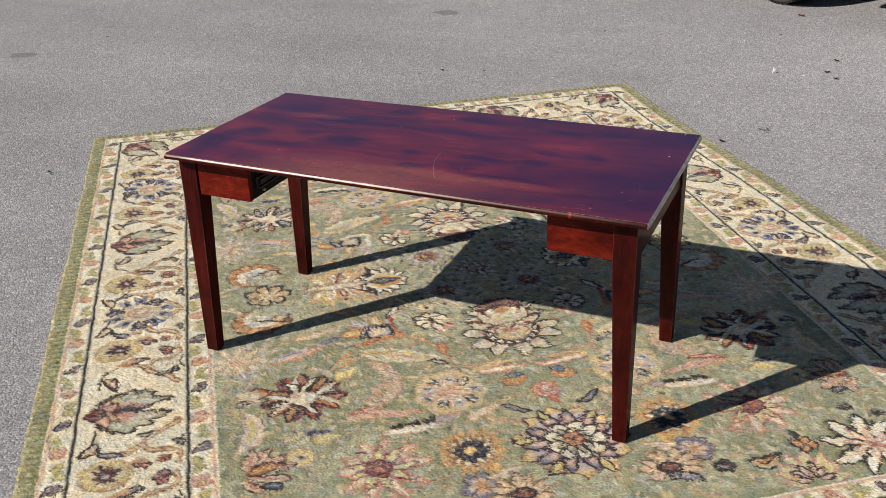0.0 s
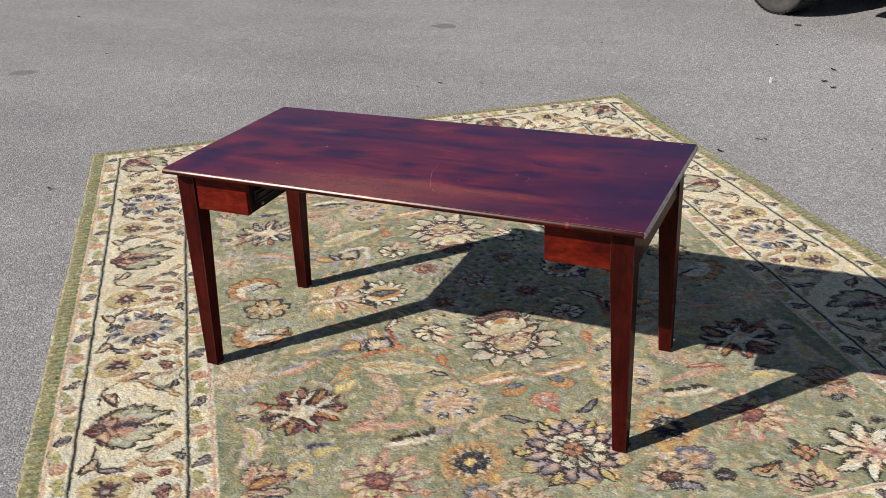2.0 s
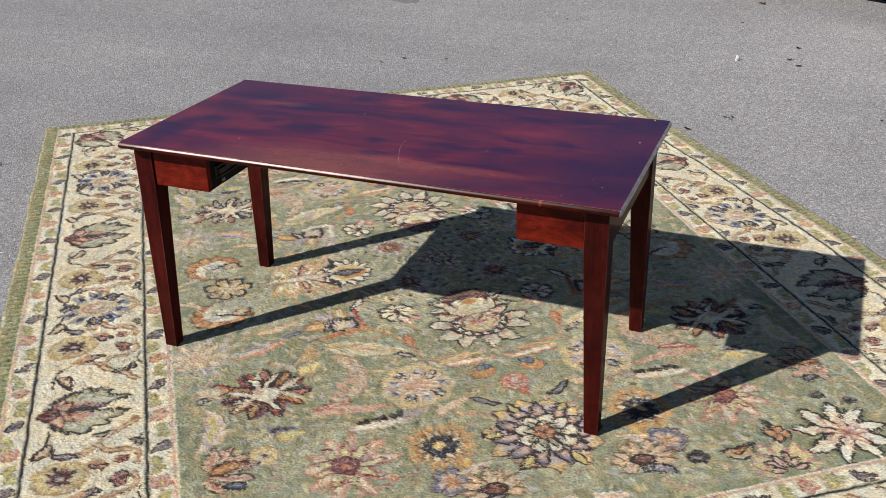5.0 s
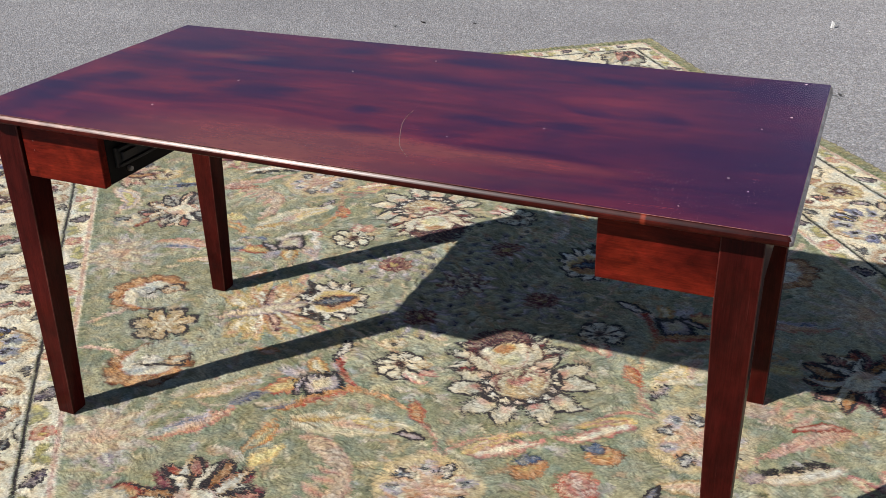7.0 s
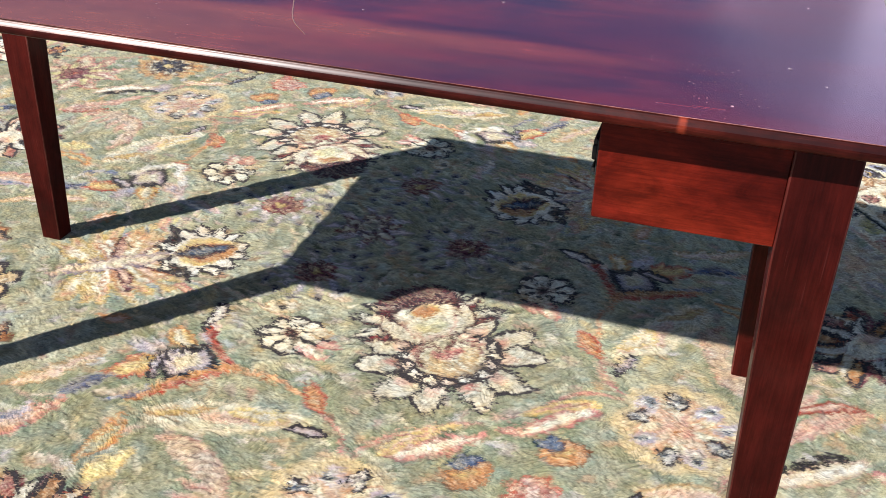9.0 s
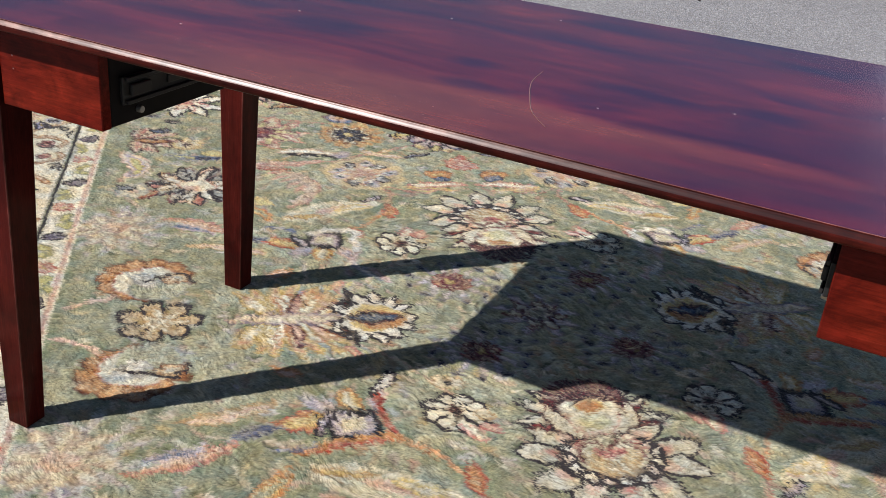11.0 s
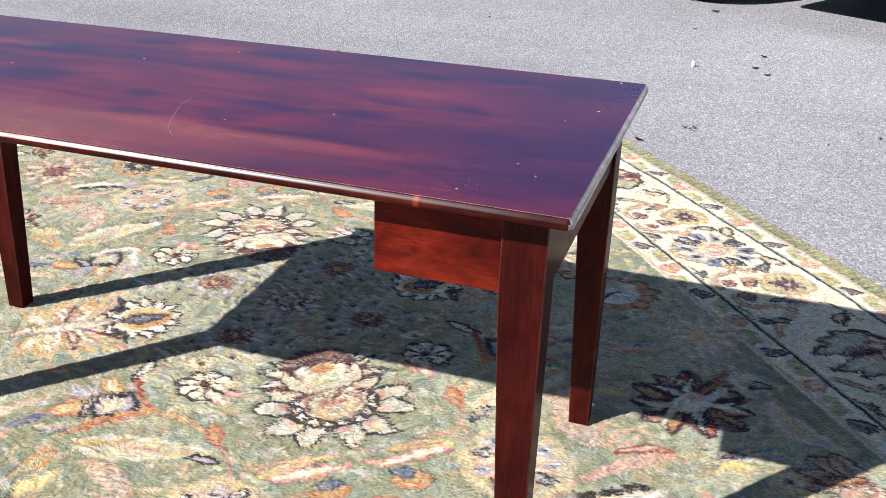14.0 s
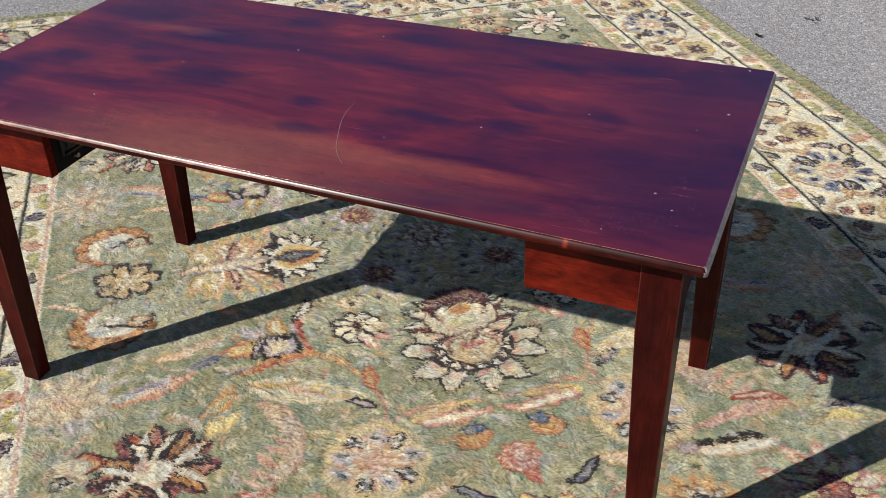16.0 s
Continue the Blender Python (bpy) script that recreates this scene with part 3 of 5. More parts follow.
def guard(depth, along_u, q, dark_at, pink_at):
    """One leaf, flower and vine unit after another in a narrow border."""
    def spot(a):
        return (a, HV - depth) if along_u else (HU - depth, a)
    limit = (HU if along_u else HV) - depth - 0.03
    k = -8
    turn = 0 if along_u else 90
    while k < 9:
        for kind, base in (("dark", dark_at), ("pink", pink_at)):
            a = base + 0.335 * k
            if abs(a) < limit:
                x, y = spot(a)
                if kind == "dark":
                    leaf(x - (0.026 if not along_u else 0.024), y - (0.022 if not along_u else 0.012), 38 if not along_u else 20, 0.070, 0.021, LILAC * 0.75 + CREAM2 * 0.1, CHAR, LILAC * 0.4, 0.12, 4, q, 0.0045)
                else:
                    rosette(x, y, 0.028, 5, PINK, RED, GOLD, None, None, 0.4, q, 1.0, 0.004)
            for off in (-0.083, 0.083):
                b = a + off
                if kind == "dark" and abs(b) < limit:
                    x, y = spot(b)
                    for tilt in (35, 145):
                        leaf(x, y, tilt + (90 if off < 0 else -90), 0.052, 0.016, LEAF, SAGE * 0.8, None, 0.1, 0, q, 0.005)
                    leaf(x, y, turn, 0.034, 0.009, LEAF * 1.1, SAGE, None, 0.0, 0, q, 0.004)
        k += 1


BAND = (EDGE - 0.072) * (0.146 - EDGE), (EDGE - 0.162) * (0.494 - EDGE), (EDGE - 0.511) * (0.574 - EDGE), EDGE - 0.592
KEEP[0] = ((BAND[0] > 0) | (BAND[2] > 0)) * 1.0
for q in ((1, 1), (-1, 1), (1, -1), (-1, -1)):
    if q[1] == 1:
        guard(0.110, False, (q[0], 1), 0.012, 0.167)
        guard(0.540, False, (q[0], 1), -0.085, 0.083)
    if q[0] == 1:
        guard(0.110, True, (1, q[1]), 0.10, 0.267)
        guard(0.540, True, (1, q[1]), 0.10, 0.267)


# the wide border
KHAKI, PALE, DUSK = np.array((0.47, 0.38, 0.19)), np.array((0.56, 0.52, 0.37)), np.array((0.255, 0.255, 0.315))
INK = np.array((0.044, 0.044, 0.036))


def border_daisy(x, y, q):
    """A khaki disc without an outline and a spiky dark star in it."""
    rosette(x, y, 0.082, 9, KHAKI, TAN, KHAKI, KHAKI * 1.25, KHAKI * 0.85, 0.2, q, 0.88, 0.006, 0.10)
    disc(x, y, 0.050, 0.042, CREAM2 * 0.8, None, q, 0.014)
    for k in range(9):
        d = 40 * k + 11
        leaf(x + 0.006 * math.cos(radians(d)), y + 0.006 * math.sin(radians(d)), d, 0.040 + 0.006 * (k % 2), 0.0056, INK, MAROON, None, 0, 0, q, 0.003)
    disc(x, y, 0.010, 0.009, LILAC, INK, q)


def border_blue(x, y, q, deg):
    """A wide bloom: forked blue-grey petals with cream between them, a pink ring of folds in the middle."""
    for k in range(10):
        d = deg + 18 + 36 * k
        a = radians(d)
        for turn, l, c in ((-16, 0.080, DUSK), (14, 0.074, DUSK * 1.3 + LILAC * 0.15)):
            leaf(x + 0.056 * math.cos(a), y + 0.056 * math.sin(a), d + turn, l, 0.0185, c, (GREY, INK, DUSK * 0.6)[k % 3], None, 0.10 if turn < 0 else -0.10, 3, q, 0.004)
        leaf(x + 0.075 * math.cos(a), y + 0.075 * math.sin(a), d, 0.034, 0.0065, (NAVY, GOLD, NAVY)[k % 3], INK, None, 0, 0, q, 0.003)
    rosette(x, y, 0.066, 8, CREAM * 0.95, TAN, CREAM, CREAM2, PINK * 0.6 + CREAM * 0.35, 0.1, q, 1.0, 0.005)
    vine(ROSE, 0.0042, q, (x - 0.040, y + 0.012), (x - 0.02, y + 0.036), (x + 0.02, y + 0.032), (x + 0.042, y + 0.004), (x + 0.02, y - 0.030), (x - 0.024, y - 0.030))
    vine(RED * 0.8 + PINK * 0.2, 0.0036, q, (x - 0.020, y - 0.006), (x - 0.004, y + 0.016), (x + 0.020, y + 0.006), (x + 0.008, y - 0.014))


def border_palmette(x, y, q, deg, fill, core):
    """A great palmette that lies across the border: grey-green saw-toothed leaves rimmed dark, a maroon head, a dark slit."""
    a = radians(deg)
    ca, sa = math.cos(a), math.sin(a)
    bx, by = x - 0.115 * ca, y - 0.115 * sa
    for s_ in (1, -1):
        for d, l, w in ((74, 0.120, 0.030), (52, 0.155, 0.034), (30, 0.185, 0.036), (11, 0.215, 0.036)):
            leaf(bx + 0.030 * ca, by + 0.030 * sa, deg + s_ * d, l, w, fill, INK, PALE, 0.10 * s_, 6, q, 0.0065)
    for s_ in (1, -1):
        for d, l, w in ((71, 0.104, 0.024), (50, 0.138, 0.028), (29, 0.168, 0.030), (11, 0.196, 0.030)):
            leaf(bx + 0.030 * ca, by + 0.030 * sa, deg + s_ * d, l, w, fill * 0.6 + PALE * 0.4, SAGE, PALE, 0.10 * s_, 5, q, 0.004)
            leaf(bx + 0.045 * ca, by + 0.045 * sa, deg + s_ * d * 0.9, l * 0.80, 0.0075, WHITE * 0.92, GREY, None, 0.10 * s_, 0, q, 0.004)
    fan(bx + 0.03 * ca, by + 0.03 * sa, 7, deg - 30, deg + 30, 0.02, 0.100, 0.010, PINK * 0.4 + CREAM * 0.45, ROSE, None, None, q)
    leaf(bx + 0.04 * ca, by + 0.04 * sa, deg + 4, 0.135, 0.020, LILAC, MAROON, None, 0.04, 0, q)
    leaf(bx + 0.055 * ca, by + 0.055 * sa, deg + 3, 0.095, 0.0085, INK, INK, None, 0.06, 0, q)
    for d in (62, 34, -34, -62):
        leaf(bx - 0.012 * ca, by - 0.012 * sa, deg + d * 0.92, 0.098, 0.025, core, MAROON, PINK, -0.1 if d > 0 else 0.1, 4, q, 0.004)
    disc(bx, by, 0.031, 0.029, MAROON * 1.7, MAROON * 0.8, q)
    blade(bx - 0.016 * ca, by - 0.016 * sa, bx + 0.022 * ca, by + 0.022 * sa, 0.008, RED, INK, None, 0, 0, q)


def border_scroll(x, y, q, along_u, flip):
    """The rust and tan ribbon that winds between two flowers of the border, with its hooked leaves."""
    def at(p, r):
        return (x + p * flip, y + r) if along_u else (x + r, y + p * flip)

    def sweep(col, width, *pts):
        vine(col, width, q, *[at(*p_) for p_ in pts])

    for rib, w in ((((-0.115, -0.125), (-0.070, -0.085), (-0.030, -0.030), (0.015, 0.012), (0.030, 0.050)), 0.0125),
                   (((-0.005, -0.005), (0.030, -0.040), (0.036, -0.090), (0.070, -0.128), (0.110, -0.120)), 0.0110)):
        sweep(BROWN * 0.8, w, *rib)
        sweep(ORANGE * 0.45 + TAN * 0.50, w * 0.74, *rib)
        sweep(PINK * 0.55 + CREAM * 0.40, w * 0.34, *rib)
    # thin dark stems along both rims
    sweep(INK * 1.2, 0.0038, (-0.110, 0.132), (-0.060, 0.140), (-0.010, 0.122), (0.020, 0.090))
    sweep(INK * 1.2, 0.0034, (-0.030, -0.142), (0.010, -0.130), (0.050, -0.145))
    base = 0 if along_u else 90
    for p, r, d, l, w, c, e, mid in ((0.030, 0.046, 250, 0.080, 0.0150, INK, INK, LILAC), (-0.052, 0.128, -35, 0.084, 0.0205, ROSE * 0.6 + PINK * 0.4, INK, CREAM2),
                                     (0.070, 0.020, 62, 0.078, 0.0110, CREAM2 * 0.8 + PINK * 0.15, TAN, ROSE), (0.100, 0.030, 80, 0.072, 0.0100, PINK * 0.5 + CREAM * 0.4, TAN, None),
                                     (-0.060, -0.050, 262, 0.058, 0.0120, PALE, INK, SAGE), (0.098, -0.048, 262, 0.062, 0.0135, LILAC * 0.7 + CREAM * 0.2, INK, ROSE),
                                     (-0.012, -0.112, 20, 0.054, 0.0120, INK, INK, GREY)):
        px_, py_ = at(p, r)
        leaf(px_, py_, base + d * flip, l, w, c, e, mid, 0.14, 5 if e is INK else 0, q, 0.0042)
    px_, py_ = at(0.085, -0.082)
    rosette(px_, py_, 0.020, 5, ROSE, MAROON, INK, PINK, None, 0, q, 1, 0.004)


KEEP[0] = (BAND[1] > 0) * 1.0
BOLD[0] = 1.6
BU, BV = HU - 0.328, HV - 0.328
for sx in (1, -1):
    for sv in (1, -1):
        q = (sx, sv)
        for y in (0.26, 0.985, 1.50):
            border_daisy(BU + 0.065, y, q)
        for y in (0.13, 0.40, 0.86, 1.13, 1.38, 1.64):
            border_scroll(BU - 0.02, y, q, False, 1 if y in (0.13, 0.86, 1.38) else -1)
        border_palmette(BU, 0.655, q, 180, SAGE * 1.15, ROSE * 0.8 + TAN * 0.2)
        border_blue(BU, 1.272, q, 180)
        border_palmette(BU + 0.03, BV + 0.03, q, 225, PINK * 0.5 + SAGE * 0.5, RED)
        for x in (0.26, 0.985):
            border_daisy(x, BV + 0.05, q)
        for x in (0.13, 0.40, 0.80, 1.12):
            border_scroll(x, BV - 0.02, q, True, 1 if x in (0.13, 0.80) else -1)
        border_palmette(0.62, BV, q, 270, SAGE * 1.15, ROSE)
    border_blue(BU, 0.0, (sx, 1), 180)
    border_blue(0.0, BV, (1, sx), 270)

# the field: faint dabs of dyed wool first, then vines, leaves and flowers
KEEP[0] = (BAND[3] > 0) * 1.0
BOLD[0] = 1.25
rng = random.Random(5)
for k in range(900):
    x, y = rng.uniform(0, 1.03), rng.uniform(0, 1.54)
    c = rng.choice((PINK, GOLD, TAN, SAGE * 1.2, CREAM2, ORANGE, LILAC, ROSE, GREEN2))
    for q in ((1, 1), (-1, 1), (1, -1), (-1, -1)):
        if rng.random() < 0.75:
            leaf(x, y, rng.uniform(0, 360), rng.uniform(0.018, 0.06), rng.uniform(0.003, 0.008), c * (0.62 if k % 2 else 0.45) + GREEN * (0.36 if k % 2 else 0.5), c * 0.3 + GREEN * 0.55, None, rng.uniform(-0.2, 0.2), 0, q)
# single pale locks of wool that lie across the green, some with a dark one beside them
for k in range(420):
    x, y, d = rng.uniform(0, 1.03), rng.uniform(0, 1.54), rng.uniform(0, 360)
    c = rng.choice((CREAM2, LILAC * 0.9 + CREAM * 0.2, CREAM2 * 0.7 + SAGE * 0.3, PINK * 0.5 + CREAM2 * 0.4))
    for q in ((1, 1), (-1, 1), (1, -1), (-1, -1)):
        if rng.random() < 0.7:
            turn, l = d + rng.uniform(-25, 25), rng.uniform(0.022, 0.048)
            if k % 3 == 0:
                leaf(x + 0.006, y - 0.004, turn + 8, l * 0.9, 0.0045, GREEN2 * 0.5, GREEN2 * 0.8, None, 0.1, 0, q)
            leaf(x, y, turn, l, rng.uniform(0.0032, 0.0056), c * 0.80 + GREEN * 0.15, c * 0.4 + GREEN * 0.5, None, rng.uniform(-0.25, 0.25), 0, q, 0.003)


INK_BLUE = np.array((0.045, 0.042, 0.060))


def great_palmette(q):
    """The tall flower on the long axis: pale pointed petals, a beaded ring round half of it and a hairy bell at its foot."""
    cx, cy = 0.0, 0.525
    petal = CREAM * 0.43 + WHITE * 0.17 + GREEN * 0.27
    rim = CHAR * 1.3 + BLUE * 0.15
    for k in range(9):
        d = -44 + 268 * k / 8
        a = radians(d)
        leaf(cx + 0.078 * math.cos(a), cy + 0.062 * math.sin(a), d, 0.118 if k in (0, 8) else 0.112, 0.031, petal, rim, None, 0.06 if k % 2 else -0.06, 0, q, 0.0044)
        leaf(cx + 0.085 * math.cos(a), cy + 0.070 * math.sin(a), d + 8, 0.044, 0.012, (PINK, ROSE, PINK * 0.8 + CREAM * 0.2)[k % 3], PINK, None, 0, 0, q)
    for s_ in (1, -1):
        for y0, y1, x1, w in ((0.405, 0.345, 0.150, 0.020), (0.430, 0.405, 0.165, 0.018), (0.380, 0.315, 0.105, 0.016)):
            blade(0.03 * s_, y0, x1 * s_, y1, w, petal, rim, None, -0.10 * s_, 5, q)
            blade(0.035 * s_, y0 + 0.014, x1 * 0.85 * s_, y1 + 0.020, 0.006, ROSE, MAROON, None, -0.08 * s_, 0, q)
    disc(cx, cy, 0.100, 0.078, MAROON * 0.6 + CHAR * 0.6, rim, q, 0.005)
    disc(cx, cy - 0.008, 0.076, 0.056, CREAM * 0.72 + LEAF * 0.10, None, q, 0.008)
    fan(cx, cy - 0.012, 11, 0, 180, 0.026, 0.066, 0.0085, CREAM * 0.86, TAN, None, None, q)
    # pale beads on the dark ring, open towards the bell
    for k in range(11):
        a = radians(-28 + 236 * k / 10)
        disc(cx + 0.087 * math.cos(a), cy + 0.067 * math.sin(a), 0.0105, 0.0092, WHITE if k % 3 else PINK * 0.5 + WHITE * 0.5, INK_BLUE, q, 0.005, True)
    for x0, y0, x1, y1 in ((-0.024, -0.024, 0.006, -0.006), (0.004, -0.010, 0.026, -0.028), (-0.004, 0.002, 0.004, -0.030)):
        blade(cx + x0, cy + y0, cx + x1, cy + y1, 0.008, MAROON * 1.5, ROSE, None, 0.15, 0, q)
    for s_ in (1, -1):
        vine(MAROON * 1.3, 0.0052, q, (cx + 0.062 * s_, cy + 0.010), (cx + 0.050 * s_, cy - 0.030), (cx + 0.022 * s_, cy - 0.050), (cx + 0.008 * s_, cy - 0.030))
        vine(ROSE, 0.0040, q, (cx + 0.074 * s_, cy - 0.018), (cx + 0.056 * s_, cy - 0.046), (cx + 0.040 * s_, cy - 0.062))
    # the bell, cream with a yellow heart and an orange eye, hairs along its foot
    disc(cx, 0.352, 0.078, 0.040, MAROON * 1.1, None, q, 0.012)
    fan(cx, 0.366, 27, 174, 366, 0.030, 0.098, 0.0042, CREAM2 * 0.85, MAROON * 0.9, None, None, q)
    for s_ in (1, -1):
        blade(0.0, 0.455, 0.088 * s_, 0.345, 0.026, CREAM * 0.82, MAROON, None, 0.18 * s_, 4, q)
    disc(cx, 0.405, 0.044, 0.046, CREAM * 0.85, ROSE, q)
    disc(cx, 0.372, 0.058, 0.030, CREAM * 0.9 + GOLD * 0.1, None, q, 0.010)
    disc(cx, 0.412, 0.030, 0.024, LEAF * 0.8 + CREAM * 0.3, None, q, 0.010)
    disc(cx, 0.362, 0.026, 0.018, ORANGE, GOLD, q)
    vine(TAN, 0.004, q, (0.0, 0.27), (0.0, 0.20), (0.0, 0.08))


def side_palmette(q):
    """The long flower on the cross axis, its head turned to the middle."""
    fan(0.60, 0.0, 15, 55, 305, 0.03, 0.175, 0.019, GOLD * 0.75 + CREAM * 0.35, GOLD * 0.8, CREAM, ORANGE * 0.8 + PINK * 0.2, q, 0, 0.9)
    fan(0.57, 0.0, 13, 75, 285, 0.02, 0.130, 0.012, LILAC * 0.5 + CREAM * 0.4, ORANGE * 0.8 + ROSE * 0.2, CREAM, None, q, 5, 0.9)
    for k in range(6):
        for s_ in (1, -1):
            leaf(0.57 - 0.018 * k, 0.012 * s_, 180 - s_ * (78 - 11 * k), 0.105 - 0.008 * k, 0.012, CREAM if k % 2 else PINK, MAROON if k % 3 == 0 else TAN, None, 0.1 * s_, 4, q)
    leaf(0.70, 0.0, 180, 0.28, 0.024, PINK * 0.7 + CREAM * 0.25, LILAC * 0.6, CREAM2, 0, 6, q)
    fan(0.395, 0.0, 13, 32, 328, 0.03, 0.112, 0.024, WHITE, CHAR, None, None, q, 3, 1.05)
    disc(0.385, 0.0, 0.060, 0.062, WHITE, None, q)
    disc(0.372, 0.0, 0.064, 0.056, GOLD, WHITE, q)
    disc(0.362, 0.010, 0.048, 0.040, ORANGE, None, q)
    leaf(0.435, 0.0, 180, 0.120, 0.027, NAVY, MAROON, BLUE * 0.7, 0, 4, q)
    for s_ in (1, -1):
        blade(0.455, 0.03 * s_, 0.43, 0.125 * s_, 0.012, CHAR, CHAR, MAROON, 0.1 * s_, 3, q)


def star_and_curls(q):
    rosette(0.842, 0.0, 0.088, 7, TAN * 0.9 + CREAM2 * 0.2, CHAR, CREAM2, None, GOLD * 0.8, 0.52, q, 0.95, 0.010, 0.40)
    fan(0.842, 0.0, 7, 20, 328, 0.01, 0.062, 0.012, CREAM2, TAN, None, None, q)
    for s_ in (1, -1):
        qq = (q[0], q[1] * s_)
        rosette(0.885, 0.192, 0.108, 11, ORANGE * 0.8 + TAN * 0.25, BROWN, CREAM, None, None, 0.1, qq, 0.92, 0.007, 0.16)
        disc(0.874, 0.178, 0.074, 0.066, CREAM * 0.9, ROSE, qq)
        disc(0.852, 0.148, 0.064, 0.052, GREEN, GREY, qq)
        for d in (165, 130, 95, 60):
            leaf(0.905, 0.170, d, 0.062, 0.011, WHITE, GREY, None, 0.25, 0, qq)
        rosette(0.812, 0.190, 0.032, 6, CREAM2, BROWN, GREY, ORANGE, None, 0, qq, 0.8)
        vine(CHAR, 0.0045, qq, (0.775, 0.165), (0.800, 0.215), (0.850, 0.198), (0.895, 0.180))
        vine(PINK, 0.006, qq, (1.04, 0.06), (0.98, 0.09), (0.95, 0.12))


def quarter(q):
    """All that the four quarters of the field share."""
    back = q[1] < 0
    vine(ROSE, 0.004, q, (0.262, 0.62), (0.250, 0.68), (0.270, 0.73), (0.30, 0.76))
    vine(ORANGE * 0.8 + PINK * 0.2, 0.0055, q, (0.395, 0.446), (0.334, 0.485), (0.304, 0.534), (0.270, 0.590))
    vine(PINK, 0.004, q, (0.50, 0.06), (0.40, 0.14), (0.29, 0.26), (0.255, 0.33))
    vine(ROSE, 0.0045, q, (0.60, 0.90), (0.48, 0.90), (0.38, 0.93), (0.28, 0.98), (0.18, 1.04), (0.08, 1.08))
    vine(TAN, 0.004, q, (0.74, 0.86), (0.66, 0.92), (0.56, 0.93), (0.47, 0.99))
    vine(ROSE, 0.004, q, (0.02, 0.72), (0.12, 0.70), (0.20, 0.70), (0.27, 0.74))
    vine(PINK, 0.004, q, (1.02, 0.70), (0.94, 0.60), (0.90, 0.50), (0.94, 0.38))
    vine(ROSE, 0.0045, q, (0.36, 1.25), (0.48, 1.27), (0.58, 1.30), (0.70, 1.40), (0.80, 1.43))
    vine(TAN, 0.004, q, (0.10, 1.36), (0.22, 1.42), (0.36, 1.42), (0.46, 1.50))
    # cream rosette
    rosette(0.265, 0.365, 0.064, 8, CREAM, CHAR, MAROON, None, None, 0.3, q, 0.98, 0.0065)
    blade(0.255, 0.405, 0.235, 0.465, 0.020, PINK, ROSE * 1.2, CREAM, 0.1, 4, q)
    blade(0.225, 0.375, 0.185, 0.385, 0.014, CREAM2, TAN, None, 0.1, 0, q)
    blade(0.225, 0.400, 0.200, 0.440, 0.014, PINK, ROSE, None, 0.1, 0, q)
    disc(0.262, 0.262, 0.030, 0.020, CREAM2, TAN, q)
    disc(0.262, 0.262, 0.010, 0.009, NAVY, None, q)
    # four-sided bloom with a red bracket
    blade(0.495, 0.350, 0.625, 0.385, 0.028, ORANGE, RED, GOLD, 0.06, 4, q)
    blade(0.490, 0.335, 0.560, 0.300, 0.022, LILAC, GREY, None, 0.06, 3, q)
    blade(0.460, 0.345, 0.470, 0.270, 0.022, GOLD, ORANGE, CREAM2, 0.06, 4, q)
    blade(0.430, 0.340, 0.395, 0.280, 0.018, LILAC, PINK, None, 0.0, 3, q)
    s, x, y = window(0.466, 0.386, 0.09, *q)
    x, y = turned(x, y, 0.12)
    box_d = 0.044 - np.maximum(np.abs(x), np.abs(y) * 1.05)
    lay(s, soft(box_d + 0.004, 0.006), NAVY, 0.4)
    lay(s, soft(box_d - 0.009, 0.006), LILAC * 0.9)
    lay(s, soft(box_d - 0.022, 0.006), CREAM2 * 0.9)
    blade(0.500, 0.345, 0.540, 0.420, 0.014, NAVY, CHAR, LILAC, 0, 4, q)
    blade(0.475, 0.350, 0.430, 0.345, 0.010, NAVY, CHAR, None, 0, 3, q)
    if back:
        # here the bracket is white and runs on as a jointed stem
        vine(GREY, 0.0125, q, (0.496, 0.429), (0.429, 0.438), (0.378, 0.428), (0.386, 0.385), (0.388, 0.324))
        vine(WHITE * 0.95, 0.0095, q, (0.496, 0.429), (0.429, 0.438), (0.378, 0.428), (0.386, 0.385), (0.388, 0.324))
        vine(RED * 0.7 + PINK * 0.3, 0.0042, q, (0.390, 0.450), (0.362, 0.432), (0.366, 0.395))
        vine(PINK * 0.5 + LILAC * 0.5, 0.0065, q, (0.388, 0.324), (0.398, 0.246), (0.353, 0.218), (0.322, 0.160))
        blade(0.392, 0.255, 0.340, 0.175, 0.013, LILAC, GREY, WHITE, 0.08, 4, q)
    else:
        vine(RED, 0.0085, q, (0.412, 0.290), (0.412, 0.330), (0.406, 0.385), (0.396, 0.440))
        vine(ORANGE * 0.95, 0.014, q, (0.395, 0.440), (0.450, 0.438), (0.520, 0.455), (0.572, 0.462))
        vine(RED, 0.006, q, (0.41, 0.447), (0.48, 0.452), (0.55, 0.470))
        blade(0.372, 0.215, 0.430, 0.300, 0.016, LILAC * 0.8 + BLUE * 0.2, INK, WHITE, 0.06, 3, q)
    # tufts of gold and lilac beside the side flower's head
    for k in range(5):
        blade(0.405 + 0.026 * k, 0.172 - 0.012 * k, 0.425 + 0.030 * k, 0.118 - 0.010 * k, 0.010, (LEAF, PINK * 0.7 + LEAF * 0.3, GOLD)[k % 3], (GREY, ROSE, TAN)[k % 3], None, 0.12, 3, q)
        blade(0.520 + 0.020 * k, 0.100 - 0.014 * k, 0.560 + 0.020 * k, 0.128 - 0.018 * k, 0.007, LILAC, GREY, None, 0.15, 0, q)
    vine(BLUE, 0.006, q, (0.535, 0.440), (0.580, 0.458), (0.615, 0.462))
